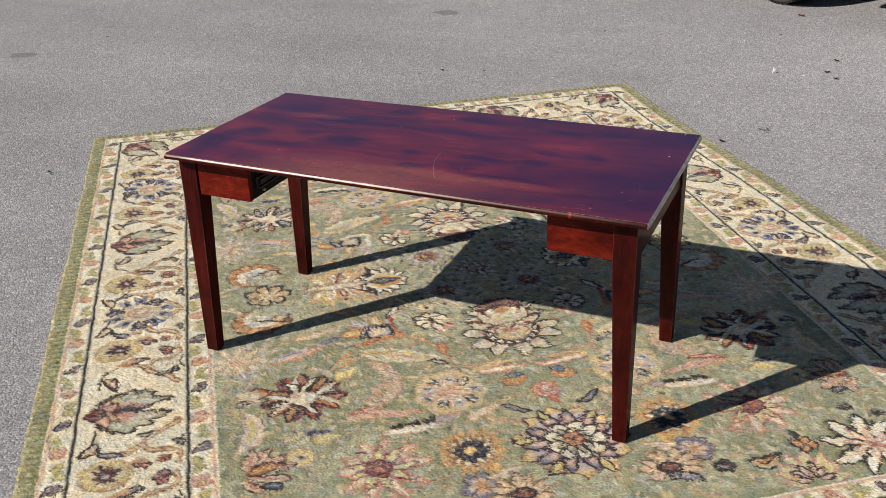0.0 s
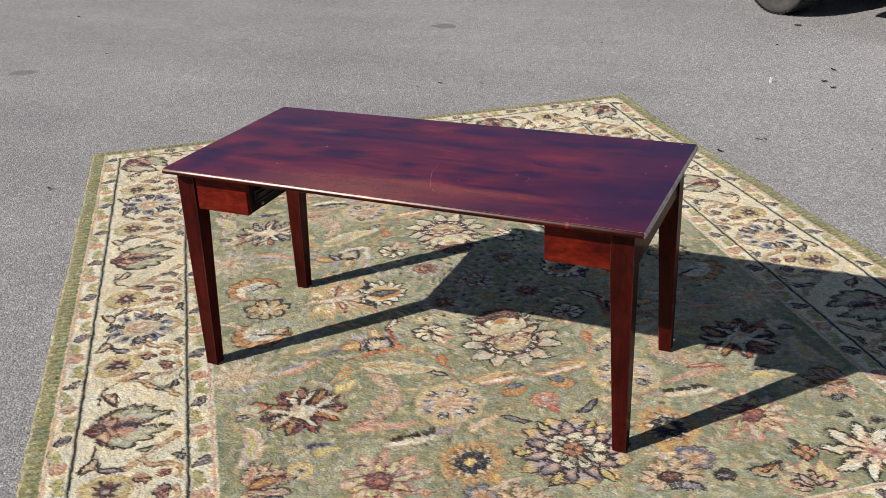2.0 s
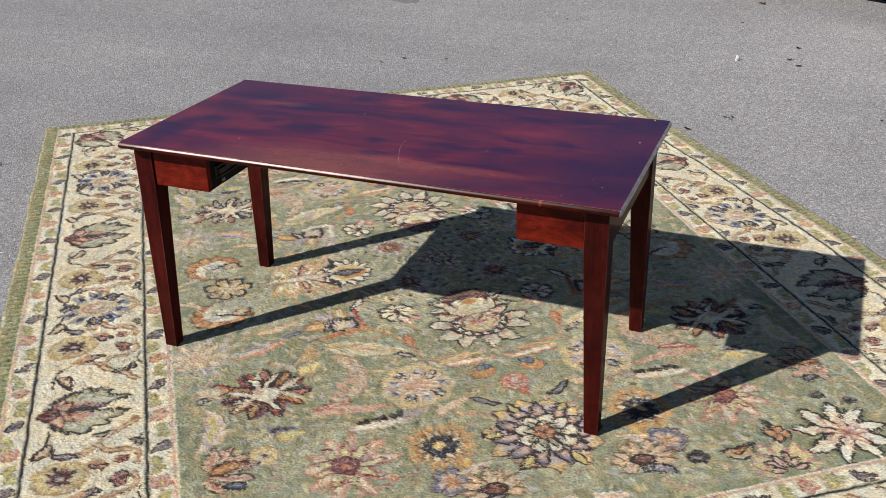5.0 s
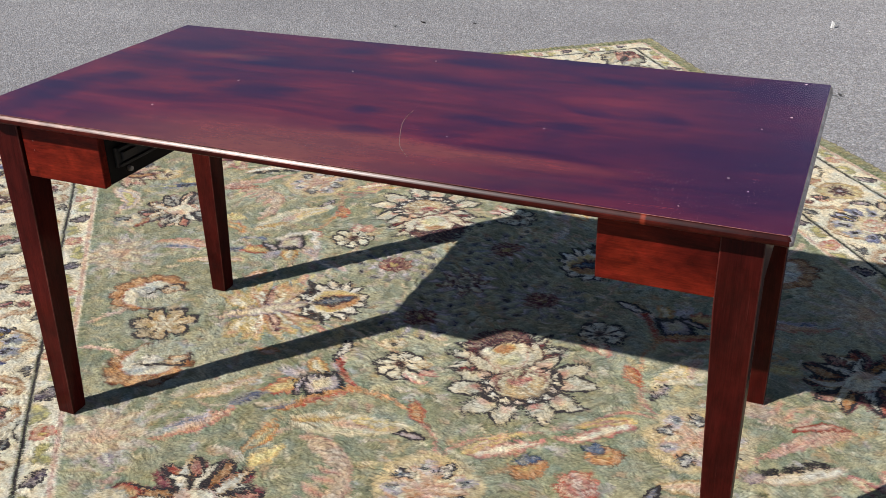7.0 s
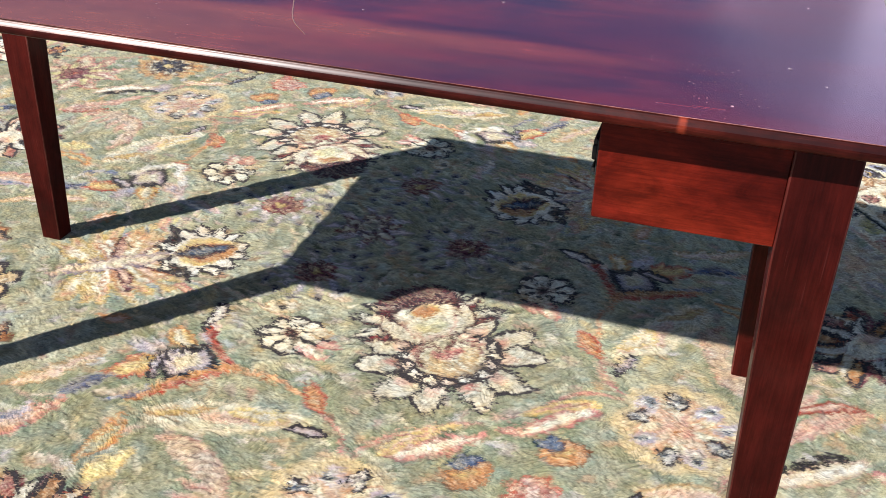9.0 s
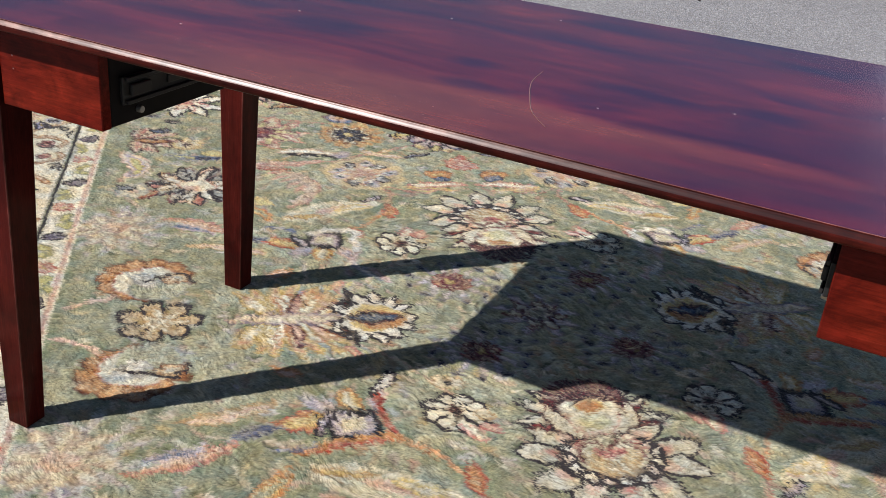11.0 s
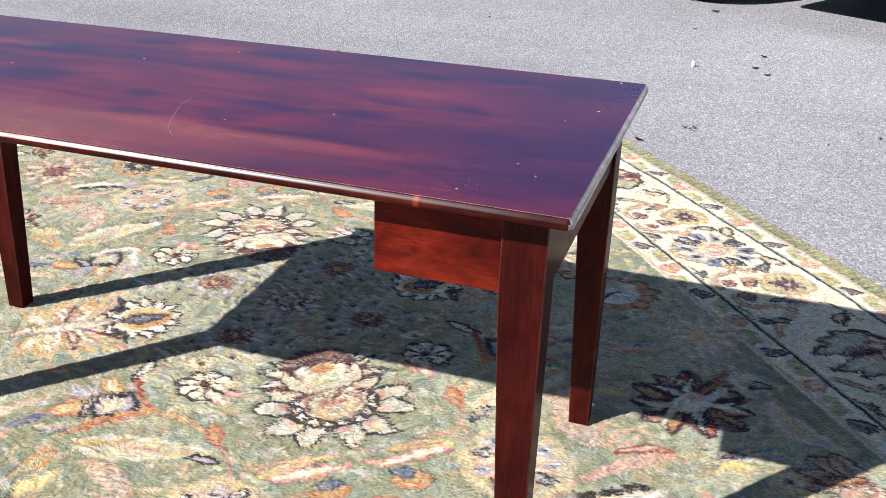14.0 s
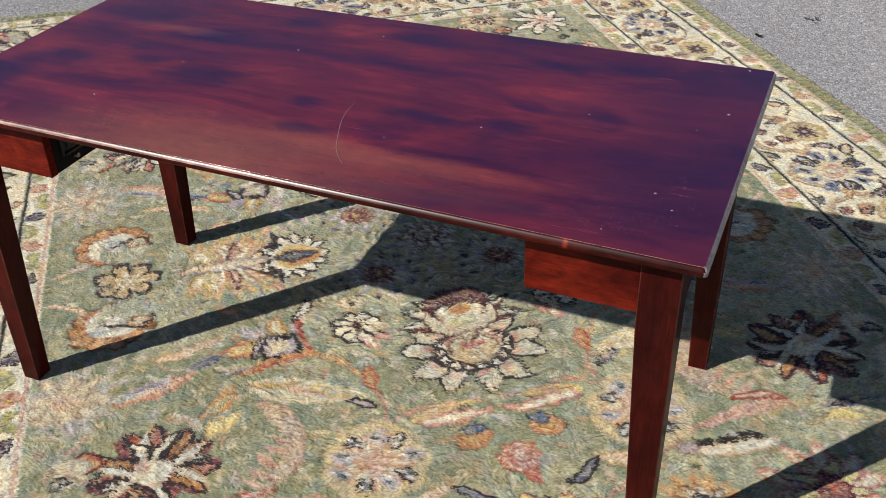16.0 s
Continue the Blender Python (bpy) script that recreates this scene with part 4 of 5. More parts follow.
    # paisley
    leaf(0.560, 0.515, math.degrees(math.atan2(0.103, -0.268)), 0.287, 0.036, CREAM * 0.30 + GREEN * 0.72, CREAM * 0.65 + GOLD * 0.25, None, -0.03, 0, q, 0.010)
    blade(0.470, 0.550, 0.320, 0.606, 0.014, CREAM * 0.55 + PINK * 0.25, PINK, PINK * 0.7 + ROSE * 0.3, -0.03, 7, q)
    blade(0.560, 0.520, 0.440, 0.535, 0.010, GOLD, TAN, None, -0.04, 0, q)
    blade(0.340, 0.622, 0.270, 0.668, 0.012, GREY * 0.8, CHAR, LILAC, 0.06, 4, q)
    blade(0.275, 0.520, 0.263, 0.615, 0.020, ORANGE, RED, None, 0.0, 4, q)
    # pink curl
    vine(ROSE * 0.7 + GREEN * 0.3, 0.008, q, (0.540, 0.590), (0.490, 0.622), (0.455, 0.715), (0.478, 0.796), (0.545, 0.842), (0.645, 0.898))
    vine(PINK * 0.6 + GREEN * 0.35, 0.019, q, (0.515, 0.625), (0.478, 0.680), (0.475, 0.745), (0.510, 0.815))
    for k in range(5):
        blade(0.47 + 0.018 * k, 0.74 + 0.026 * k, 0.52 + 0.02 * k, 0.69 + 0.03 * k, 0.011, PINK * 0.7 + GREEN * 0.25, PINK * 0.6 + GREEN * 0.3, ROSE * 0.8 + PINK * 0.2, 0.1, 4, q)
    blade(0.660, 0.894, 0.425, 0.922, 0.021, PINK * 0.8 + GREEN * 0.2, PINK * 0.5 + ROSE * 0.4, ROSE * 0.7 + PINK * 0.3, 0.04, 9, q)
    blade(0.650, 0.880, 0.520, 0.860, 0.012, ROSE, RED * 0.8, PINK, 0.05, 5, q)
    # long blue-edged leaf
    blade(0.880, 0.500, 0.680, 0.434, 0.026, ORANGE * 0.6 + PINK * 0.4, ROSE, PINK, -0.05, 6, q)
    blade(0.860, 0.478, 0.735, 0.428, 0.010, BLUE, LILAC, None, -0.08, 0, q)
    blade(0.700, 0.425, 0.597, 0.386, 0.019, NAVY, GREY, BLUE, 0.04, 5, q)
    # golden leaf pair
    blade(0.668, 0.605, 0.590, 0.508, 0.018, GOLD * 0.9, ORANGE, SAGE, -0.08, 4, q)
    blade(0.670, 0.662, 0.572, 0.600, 0.024, GOLD, SAGE, LEAF * 1.15, 0.03, 0, q)
    # ragged dark palmette
    cx, cy = 0.782, 0.734
    dark, rim = (MAROON * 1.5, CHAR) if not back else (GREY * 1.1, CHAR)
    rosette(cx, cy, 0.136, 11, dark, MAROON * 1.2, CREAM, None, None, 0.1, q, 0.95, 0.009, 0.40)
    for k in range(11):
        d = 100 + 32 * k
        a = radians(d)
        leaf(cx + 0.045 * math.cos(a), cy + 0.045 * math.sin(a), d + 7, 0.098, 0.019, (RED, ORANGE * 0.85, ROSE * 0.8)[k % 3] if not back else (PINK, GREY, ROSE)[k % 3], rim, None, 0.1 if k % 2 else -0.1, 4, q)
    for k in range(10):
        d = 112 + 32 * k
        leaf(cx, cy, d, 0.142 if k % 2 else 0.122, 0.0135, WHITE * 0.88, TAN if k % 2 else CHAR, None, 0.14 if k % 3 else -0.12, 0, q)
    disc(cx, cy, 0.046, 0.040, CREAM, ROSE, q)
    disc(cx + 0.02, cy - 0.02, 0.022, 0.018, PINK, None, q)
    leaf(cx + 0.105, cy - 0.045, 320, 0.075, 0.026, RED, MAROON, TAN, 0.1, 4, q)
    # rosette with grey-lilac tips in a faint peach ring
    cx, cy = 0.308, 0.832
    rosette(cx, cy, 0.114, 9, GOLD * 0.30 + PINK * 0.25 + GREEN * 0.45, GOLD * 0.40 + PINK * 0.2 + GREEN * 0.45, PINK, None, None, 0.2, q, 1.0, 0.012, 0.12)
    for k in range(9):
        d = 40 * k + 15
        a = radians(d)
        leaf(cx, cy, d + 20, 0.088, 0.014, (PINK * 0.6 + CREAM * 0.3) if k % 2 else CREAM * 0.85, ORANGE * 0.5 + PINK * 0.5, None, 0.1, 0, q)
        leaf(cx + 0.050 * math.cos(a), cy + 0.050 * math.sin(a), d + 12 * (k % 3 - 1), 0.052, 0.017, LILAC * 0.75 + BLUE * 0.25, INK * 1.5 if k % 2 else LILAC, WHITE, 0.16, 3, q, 0.005)
        leaf(cx + 0.070 * math.cos(a), cy + 0.070 * math.sin(a), d + 30, 0.024, 0.0070, NAVY * 1.4, GREY, None, 0.2, 0, q, 0.003)
    for k in range(6):
        leaf(cx, cy, 60 * k + 8, 0.044, 0.0075, ROSE if k % 2 else ORANGE * 0.8, PINK, None, 0.1, 0, q)
    # small orange and blue buds beside the axis
    disc(0.086, 0.828, 0.040, 0.028, ORANGE, BROWN, q)
    blade(0.120, 0.826, 0.055, 0.836, 0.010, BROWN, ORANGE, GOLD, 0.1, 3, q)
    disc(0.078, 0.797, 0.022, 0.016, BLUE, NAVY, q)
    # pink and cream leaves
    blade(0.195, 0.735, 0.010, 0.748, 0.019, PINK, ROSE, CREAM, -0.05, 8, q)
    blade(0.205, 0.730, 0.060, 0.715, 0.011, CREAM2, GOLD, ROSE, 0.05, 4, q)
    blade(0.292, 1.012, 0.160, 0.950, 0.022, CREAM2, TAN, PINK, 0.06, 4, q)
    blade(0.225, 1.000, 0.215, 1.035, 0.010, CREAM2, TAN, None, 0, 0, q)
    blade(0.172, 0.953, 0.075, 1.003, 0.013, GREY, CHAR, BLUE, -0.06, 4, q)
    blade(0.320, 0.592, 0.415, 0.560, 0.014, CREAM2, GOLD, None, 0.1, 0, q)
    # pale leaf with dark teeth and a lilac end
    blade(0.565, 1.000, 0.350, 0.984, 0.020, CREAM2, PINK * 0.7 + SAGE * 0.3, WHITE, -0.04, 0, q)
    for k in range(6):
        t = k / 5
        leaf(0.520 - 0.135 * t, 0.990 - 0.010 * t, 262 + 14 * (k % 2), 0.026 + 0.005 * (k % 2), 0.0085, INK, INK, None, 0.2, 0, q)
    disc(0.362, 0.975, 0.026, 0.017, LILAC * 0.8, LILAC * 0.6, q)
    # sunflower
    cx, cy = 0.322, 1.155
    fan(cx, cy, 17, 0, 339, 0.04, 0.115, 0.016, GOLD * 0.9, TAN, ORANGE, None, q)
    fan(cx, cy, 13, 8, 340, 0.03, 0.082, 0.013, CREAM2, BROWN, None, None, q)
    fan(cx, cy, 8, 0, 315, 0.012, 0.060, 0.015, NAVY, CHAR, BLUE * 0.5, None, q)
    disc(cx, cy, 0.017, 0.017, GOLD, NAVY, q)
    # pale bloom by the field's edge
    cx, cy = 0.990, 0.460
    fan(cx - 0.02, cy, 13, 60, 390, 0.03, 0.150, 0.018, LILAC * 0.35 + GREEN * 0.65, GREEN * 0.8 + GREY * 0.15, LILAC * 0.5 + CREAM * 0.3, None, q, 4)
    fan(cx, cy, 9, 60, 380, 0.02, 0.105, 0.023, PINK * 0.6 + GREEN * 0.35, PINK * 0.4 + GREEN * 0.5, CREAM2, None, q, 3)
    disc(cx - 0.01, cy, 0.030, 0.024, PINK * 0.8 + GOLD * 0.2, PINK, q)
    leaf(cx - 0.02, cy + 0.07, 100, 0.05, 0.014, NAVY, LILAC, WHITE, 0.1, 0, q)
    rosette(0.960, 0.690, 0.044, 6, CREAM2, GREY, PINK, None, None, 0.3, q)
    leaf(1.005, 0.735, 200, 0.06, 0.013, GREY, CHAR, None, 0.2, 0, q)
    # crescent
    leaf(1.010, 0.985, 262, 0.215, 0.034, CREAM2, PINK, LILAC, -0.20, 5, q)
    leaf(0.985, 0.950, 268, 0.155, 0.020, GOLD, LILAC, LEAF, -0.18, 4, q)
    # small bloom and blue leaf
    rosette(0.825, 1.050, 0.048, 6, CREAM2, TAN, MAROON, GOLD, None, 0.3, q)
    blade(0.890, 0.968, 0.700, 0.944, 0.018, BLUE, GREY, LEAF, 0.10, 4, q)
    blade(0.800, 0.942, 0.715, 0.945, 0.016, NAVY, BLUE, None, 0.06, 4, q)
    blade(0.780, 0.985, 0.690, 0.975, 0.014, LEAF, GOLD, None, 0.1, 0, q)
    # large pink star
    cx, cy = 0.600, 1.165
    fan(cx, cy, 10, 0, 324, 0.03, 0.150, 0.022, PINK, ROSE, CREAM2, None, q, 5)
    fan(cx, cy, 9, 20, 340, 0.02, 0.110, 0.017, CREAM2, MAROON * 1.5, LEAF, None, q, 4)
    rosette(cx, cy, 0.046, 7, MAROON * 1.6, MAROON, RED, None, None, 0, q)
    # palmette that grows from the field's edge
    cx, cy = 0.985, 1.090
    fan(cx, cy, 7, 110, 260, 0.01, 0.135, 0.026, CREAM2, MAROON, ROSE, None, q, 4)
    leaf(cx, cy, 190, 0.12, 0.022, BROWN, MAROON, ORANGE, 0.05, 4, q)
    leaf(cx - 0.04, cy + 0.07, 170, 0.07, 0.016, NAVY, CHAR, BLUE, 0.1, 0, q)
    # blooms towards the ends
    rosette(0.330, 1.320, 0.060, 6, LILAC, MAROON, ORANGE, BLUE, PINK, 0.2, q)
    leaf(0.295, 1.290, 195, 0.11, 0.018, CREAM, TAN, PINK, -0.06, 0, q)
    leaf(0.270, 1.275, 250, 0.06, 0.016, GOLD, ORANGE, None, 0.1, 0, q)
    rosette(0.375, 1.42, 0.030, 5, NAVY, CHAR, LILAC, None, None, 0, q)
    leaf(0.440, 1.425, 350, 0.125, 0.023, CREAM2, CHAR, TAN, 0.22, 6, q)
    leaf(0.460, 1.415, 350, 0.09, 0.012, BROWN, CHAR, ORANGE, 0.2, 4, q)
    rosette(0.650, 1.390, 0.038, 4, ORANGE, NAVY, MAROON, None, None, 0.4, q, 1, 0.007, 0.4)
    leaf(0.650, 1.365, 262, 0.05, 0.010, NAVY, CHAR, None, 0, 0, q)
    cx, cy = 0.850, 1.440
    fan(cx, cy, 9, 0, 320, 0.03, 0.155, 0.027, CREAM, CHAR, WHITE, None, q, 4)
    fan(cx, cy, 8, 20, 335, 0.01, 0.085, 0.013, PINK, ROSE, CREAM, None, q)
    disc(cx, cy, 0.020, 0.020, ROSE, PINK, q)
    disc(0.880, 1.250, 0.020, 0.016, NAVY, CHAR, q)
    disc(0.950, 1.300, 0.024, 0.018, NAVY, GREY, q)
    fan(0.60, 1.545, 8, 180, 360, 0.02, 0.125, 0.021, CREAM2, ROSE, LEAF, None, q, 3)
    fan(0.60, 1.545, 6, 190, 350, 0.01, 0.075, 0.013, PINK, CHAR, None, None, q)
    fan(0.225, 1.40, 9, 170, 370, 0.02, 0.110, 0.018, CREAM2, BROWN, PINK, None, q, 3)
    disc(0.225, 1.385, 0.034, 0.024, MAROON, CHAR, q)
    leaf(0.30, 1.46, 200, 0.11, 0.018, LILAC, NAVY, BLUE, 0.1, 4, q)
    leaf(0.02, 1.47, 20, 0.13, 0.022, CREAM, GREY, PINK, 0.1, 4, q)
    # near the middle: beaded oval, sprigs
    ox, oy = 0.172, 0.158
    for k in range(12):
        a = radians(15 + 30 * k)
        leaf(ox + 0.040 * math.cos(a), oy + 0.036 * math.sin(a), math.degrees(a) + 6 * (k % 3 - 1), 0.056, 0.0085, LILAC * 0.9 + (BLUE * 0.3 if k % 2 else CREAM * 0.2), GREY * 0.8, None, 0.12, 0, q)
        leaf(ox + 0.100 * math.cos(a), oy + 0.084 * math.sin(a), math.degrees(a) + 50, 0.028, 0.0095, NAVY * 1.3, GREY * 0.8, None, 0.1, 0, q)
    rosette(ox, oy, 0.046, 7, ROSE * 0.5 + TAN * 0.5, MAROON * 1.6, GOLD * 0.7, PINK * 0.7, MAROON * 1.2, 0.2, q, 0.80)
    fan(ox, oy, 9, 0, 320, 0.016, 0.046, 0.0055, CREAM2, MAROON, None, None, q)
    blade(0.605, 0.312, 0.795, 0.358, 0.020, CREAM2, TAN, PINK, 0.08, 6, q)
    leaf(0.55, 0.22, 330, 0.07, 0.013, PINK, ORANGE, None, 0.1, 4, q)


great_palmette((1, 1))
great_palmette((1, -1))
for q in ((1, 1), (-1, 1), (1, -1), (-1, -1)):
    quarter(q)
for sx in (1, -1):
    side_palmette((sx, 1))
    star_and_curls((sx, 1))
    q = (1, sx)
    # on the long axis: red rosette and the great rose
    rosette(0.0, 0.905, 0.046, 8, ROSE, RED, PINK, PINK, None, 0.2, q)
    leaf(0.01, 0.945, 80, 0.045, 0.012, ROSE, RED, None, 0, 0, q)
    fan(0.0, 1.185, 11, 0, 327, 0.085, 0.185, 0.040, np.array((0.42, 0.31, 0.305)), MAROON, LILAC, GOLD, q, 3)
    fan(0.0, 1.185, 11, 16, 343, 0.080, 0.158, 0.026, np.array((0.30, 0.18, 0.19)), NAVY, PINK * 0.6 + LILAC * 0.4, BLUE, q, 3)
    fan(0.0, 1.185, 6, 10, 310, 0.12, 0.185, 0.016, GOLD, CHAR, LEAF, None, q)
    rosette(0.0, 1.185, 0.100, 9, WHITE * 0.85 + LEAF * 0.1, CHAR, MAROON, None, None, 0.1, q, 0.95, 0.008)
    fan(0.0, 1.185, 9, 0, 320, 0.028, 0.070, 0.011, WHITE, CHAR, SAGE, None, q)
    rosette(0.0, 1.185, 0.034, 6, ORANGE * 0.7 + ROSE * 0.3, MAROON, NAVY, None, None, 0, q)
fan(0.0, 0.0, 9, 0, 320, 0.030, 0.105, 0.016, LILAC * 0.7 + BLUE * 0.5, GREY * 0.7, LILAC + CREAM * 0.1, None, jag=3)
fan(0.0, 0.0, 7, 20, 330, 0.018, 0.078, 0.014, SAGE * 0.9 + CREAM * 0.25, MAROON * 1.2, CREAM2, None, jag=2)
rosette(0.0, 0.0, 0.034, 6, LILAC, MAROON, GREY, CREAM2, SAGE, 0.2)
for k in range(14):
    a = k * math.tau / 14
    leaf(0.128 * math.cos(a), 0.122 * math.sin(a), math.degrees(a) + 60, 0.024, 0.008, NAVY * 1.3, GREY * 0.8, None, 0.1, 0)

def blurred(a, r):
    for axis in (0, 1):
        pad = [(0, 0)] * a.ndim
        pad[axis] = (r + 1, r)
        c = np.cumsum(np.pad(a, pad, mode="edge"), axis=axis)
        n = a.shape[axis]
        a = (np.take(c, range(2 * r + 1, 2 * r + 1 + n), axis) - np.take(c, range(0, n), axis)) / (2 * r + 1)
    return a


# neighbouring tufts mingle at the edges of a colour; years of sun have dulled the dyes a little
pile = 0.76 * pile + 0.24 * blurred(pile, 1)
pile = 0.92 * np.clip(pile + 0.55 * (pile - blurred(pile, 9)), 0.010, 0.9)
pile = 0.95 * pile + 0.05 * (pile @ np.array((0.35, 0.5, 0.15)))[..., None]
# worn spots where the colours have run together, and wool that is warmer or cooler from lock to lock
worn_ = soft(0.6 * lattice(U0, V0, 0.024, 41) + 0.4 * lattice(U0, V0, 0.009, 42) - 0.57, 0.2)[..., None]
pile = pile * (1 - 0.22 * worn_) + blurred(pile, 5) * 0.22 * worn_
warm_ = (0.6 * lattice(U0, V0, 0.030, 43) + 0.4 * lattice(U0, V0, 0.010, 44) - 0.5)[..., None]
pile = pile * (1 + warm_ * np.array((0.40, 0.10, -0.35)))
stray = np.random.RandomState(46).rand(NV, NU, 1) * lattice(U0, V0, 0.006, 45)[..., None]
pile = np.where(stray > 0.66, 0.70 * pile + 0.30 * np.roll(pile, (5, -3), (0, 1)), pile)
# tufts: single strands of wool differ, and the pile stands uneven
pile = np.where(pile > 0.42, 0.42 + (pile - 0.42) * 0.73, pile)
grainy = np.random.RandomState(8).rand(NV, NU, 1)
pile = np.clip(pile * (0.93 + 0.14 * grainy) * (0.94 + 0.12 * STREAK[..., None]), 0.01, 0.85)


def leaning(reach):
    """The same wool, read a little way along the nap."""
    ang = NAP + 0.9 * (lattice(U0, V0, 0.14, 31) - 0.5)
    dx, dy = np.cos(ang) * reach, np.sin(ang) * reach
    u, v = U0 + dx * RUG_U.x + dy * RUG_U.y, V0 + dx * RUG_V.x + dy * RUG_V.y
    fi, fj = np.interp(u, us, np.arange(NU)), np.interp(v, vs, np.arange(NV))
    return pile[np.rint(fj).astype(int), np.rint(fi).astype(int)]


rise = 0.0036 * (STREAK - 0.5) + 0.0030 * (lattice(U0, V0, 0.020, 12) - 0.5) + 0.0014 * (np.random.RandomState(3).rand(NV, NU) - 0.5) - 0.0022 * carve
rise += np.where(EDGE < 0.066, 0.0014 * RIB - 0.002, 0)
EDGE0 = np.minimum(HU - np.abs(U0), HV - np.abs(V0))
rise = np.where(EDGE0 < 0.0015, GROUND - 0.001, np.where(EDGE0 < 0.008, -0.004, rise))
rag = 0.012 * (lattice(U0, V0, 0.016, 13) - 0.4) + 0.012 * (lattice(U0, V0, 0.35, 14) - 0.5)
pull = np.clip(1 - EDGE0 / 0.05, 0, 1)
UU = U0 + np.sign(U0) * rag * pull * (HU - np.abs(U0) < 0.05)
VV = V0 + np.sign(V0) * rag * pull * (HV - np.abs(V0) < 0.05)
# the rug does not lie square: its right side is drawn in towards the back
UU = UU - 0.058 * np.clip((0.3 - V0) / 1.0, 0, 1) * np.clip((U0 - 1.14) / 0.34, 0, 1) - 0.058 * soft(-1.05 - V0, 0.9) * np.clip((U0 - 0.80) / 0.28, 0, 1)
co = np.stack((RUG_MID.x + UU * RUG_U.x + VV * RUG_V.x, RUG_MID.y + UU * RUG_U.y + VV * RUG_V.y, rise), -1).reshape(-1, 3)
idx = np.arange(NU * NV).reshape(NV, NU)
quads = np.stack((idx[:-1, :-1], idx[1:, :-1], idx[1:, 1:], idx[:-1, 1:]), -1).reshape(-1, 4)
rug_mesh = bpy.data.meshes.new("rug")
rug_mesh.vertices.add(len(co))
rug_mesh.vertices.foreach_set("co", co.ravel())
rug_mesh.loops.add(quads.size)
rug_mesh.loops.foreach_set("vertex_index", quads.ravel())
rug_mesh.polygons.add(len(quads))
rug_mesh.polygons.foreach_set("loop_start", np.arange(0, quads.size, 4))
rug_mesh.polygons.foreach_set("use_smooth", np.ones(len(quads), bool))
rug_mesh.update(calc_edges=True)
for key, wool_ in (("pile", pile), ("pile_ahead", leaning(0.0045)), ("pile_behind", leaning(-0.0045))):
    tint = rug_mesh.color_attributes.new(key, "FLOAT_COLOR", "POINT")
    tint.data.foreach_set("color", np.concatenate((wool_, np.ones((NV, NU, 1))), -1).astype(np.float32).ravel())
rug_mesh.attributes.new("line", "FLOAT", "POINT").data.foreach_set("value", LINE.astype(np.float32).ravel())
rug_mesh.materials.append(wool)
rug = tagged(new("rug", rug_mesh), "large tufted wool rug, sage green field with flowers and cream border", "rug")


# ---- the table ----
LEFT, RIGHT, FRONT, BACK, TOP = -1.580, 0.000, -0.002, 0.735, 0.7535
THICK = 0.0178


def tapered_leg(x_out, y_out, sx, sy, z_top, thick):
    """A square leg, straight on its two outer faces, tapered on the inner ones."""
    bm = bmesh.new()
    loops = []
    for z, w in ((0.0, 0.043), (0.30, 0.026 + thick * 0.43), (0.585, thick), (z_top, thick)):
        loops.append([bm.verts.new((x_out + sx * a * w, y_out + sy * b * w, z)) for a, b in ((0, 0), (1, 0), (1, 1), (0, 1))])
    bm.faces.new(loops[0][::-1])
    bm.faces.new(loops[-1])
    for lo, hi in zip(loops, loops[1:]):
        for k in range(4):
            bm.faces.new((lo[k], lo[(k + 1) % 4], hi[(k + 1) % 4], hi[k]))
    bmesh.ops.recalc_face_normals(bm, faces=bm.faces)
    edges = [e for e in bm.edges if abs(e.verts[0].co.z - e.verts[1].co.z) > 0.1 or e.verts[0].co.z + e.verts[1].co.z < 0.01]
    rounded = bmesh.ops.bevel(bm, geom=edges, offset=0.0022, segments=2, profile=0.5, affect="EDGES")
    for f in rounded["faces"]:
        f.material_index = 1
    return bm


table = new("writing_table")
table.location = (0, 0, 0)
tagged(table, "dark mahogany-stained wooden writing table with square tapered legs on a rug", "table")
# edge profile from the flat top round the nose to the underside: inset, drop
NOSE = ((0.0200, 0.0), (0.0056, 0.0), (0.0049, 0.0004), (0.0047, 0.0013), (0.0050, 0.0017), (0.0036, 0.0030), (0.0020, 0.0052), (0.0007, 0.0076), (0.0, 0.0094), (0.0, 0.0152), (0.0008, 0.0158), (0.0020, 0.0168), (0.0085, THICK))
tb = bmesh.new()
loops = []
for inset, drop in NOSE:
    r = max(0.0015, 0.009 - inset * 0.5)
    loop = []
    for cx, cy, a0 in ((RIGHT - inset - r, BACK - inset - r, 0), (LEFT + inset + r, BACK - inset - r, 90), (LEFT + inset + r, FRONT + inset + r, 180), (RIGHT - inset - r, FRONT + inset + r, 270)):
        loop += [tb.verts.new((cx + r * math.cos(radians(a0 + 22.5 * k)), cy + r * math.sin(radians(a0 + 22.5 * k)), TOP - drop)) for k in range(5)]
    loops.append(loop)
for lo, hi in zip(loops, loops[1:]):
    for k in range(len(lo)):
        f_ = tb.faces.new((lo[k - 1], hi[k - 1], hi[k], lo[k]))
        f_.smooth = lo not in (loops[0], loops[2], loops[3])
tb.faces.new(loops[0])
tb.faces.new(loops[-1][::-1])
tb.normal_update()
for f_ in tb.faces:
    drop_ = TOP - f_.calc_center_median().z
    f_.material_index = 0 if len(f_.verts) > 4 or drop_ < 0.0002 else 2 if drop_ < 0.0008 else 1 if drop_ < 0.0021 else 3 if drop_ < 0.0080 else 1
    # faces turned right take the colour with the painted sky reflection
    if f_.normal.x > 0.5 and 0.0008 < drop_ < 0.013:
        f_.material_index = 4
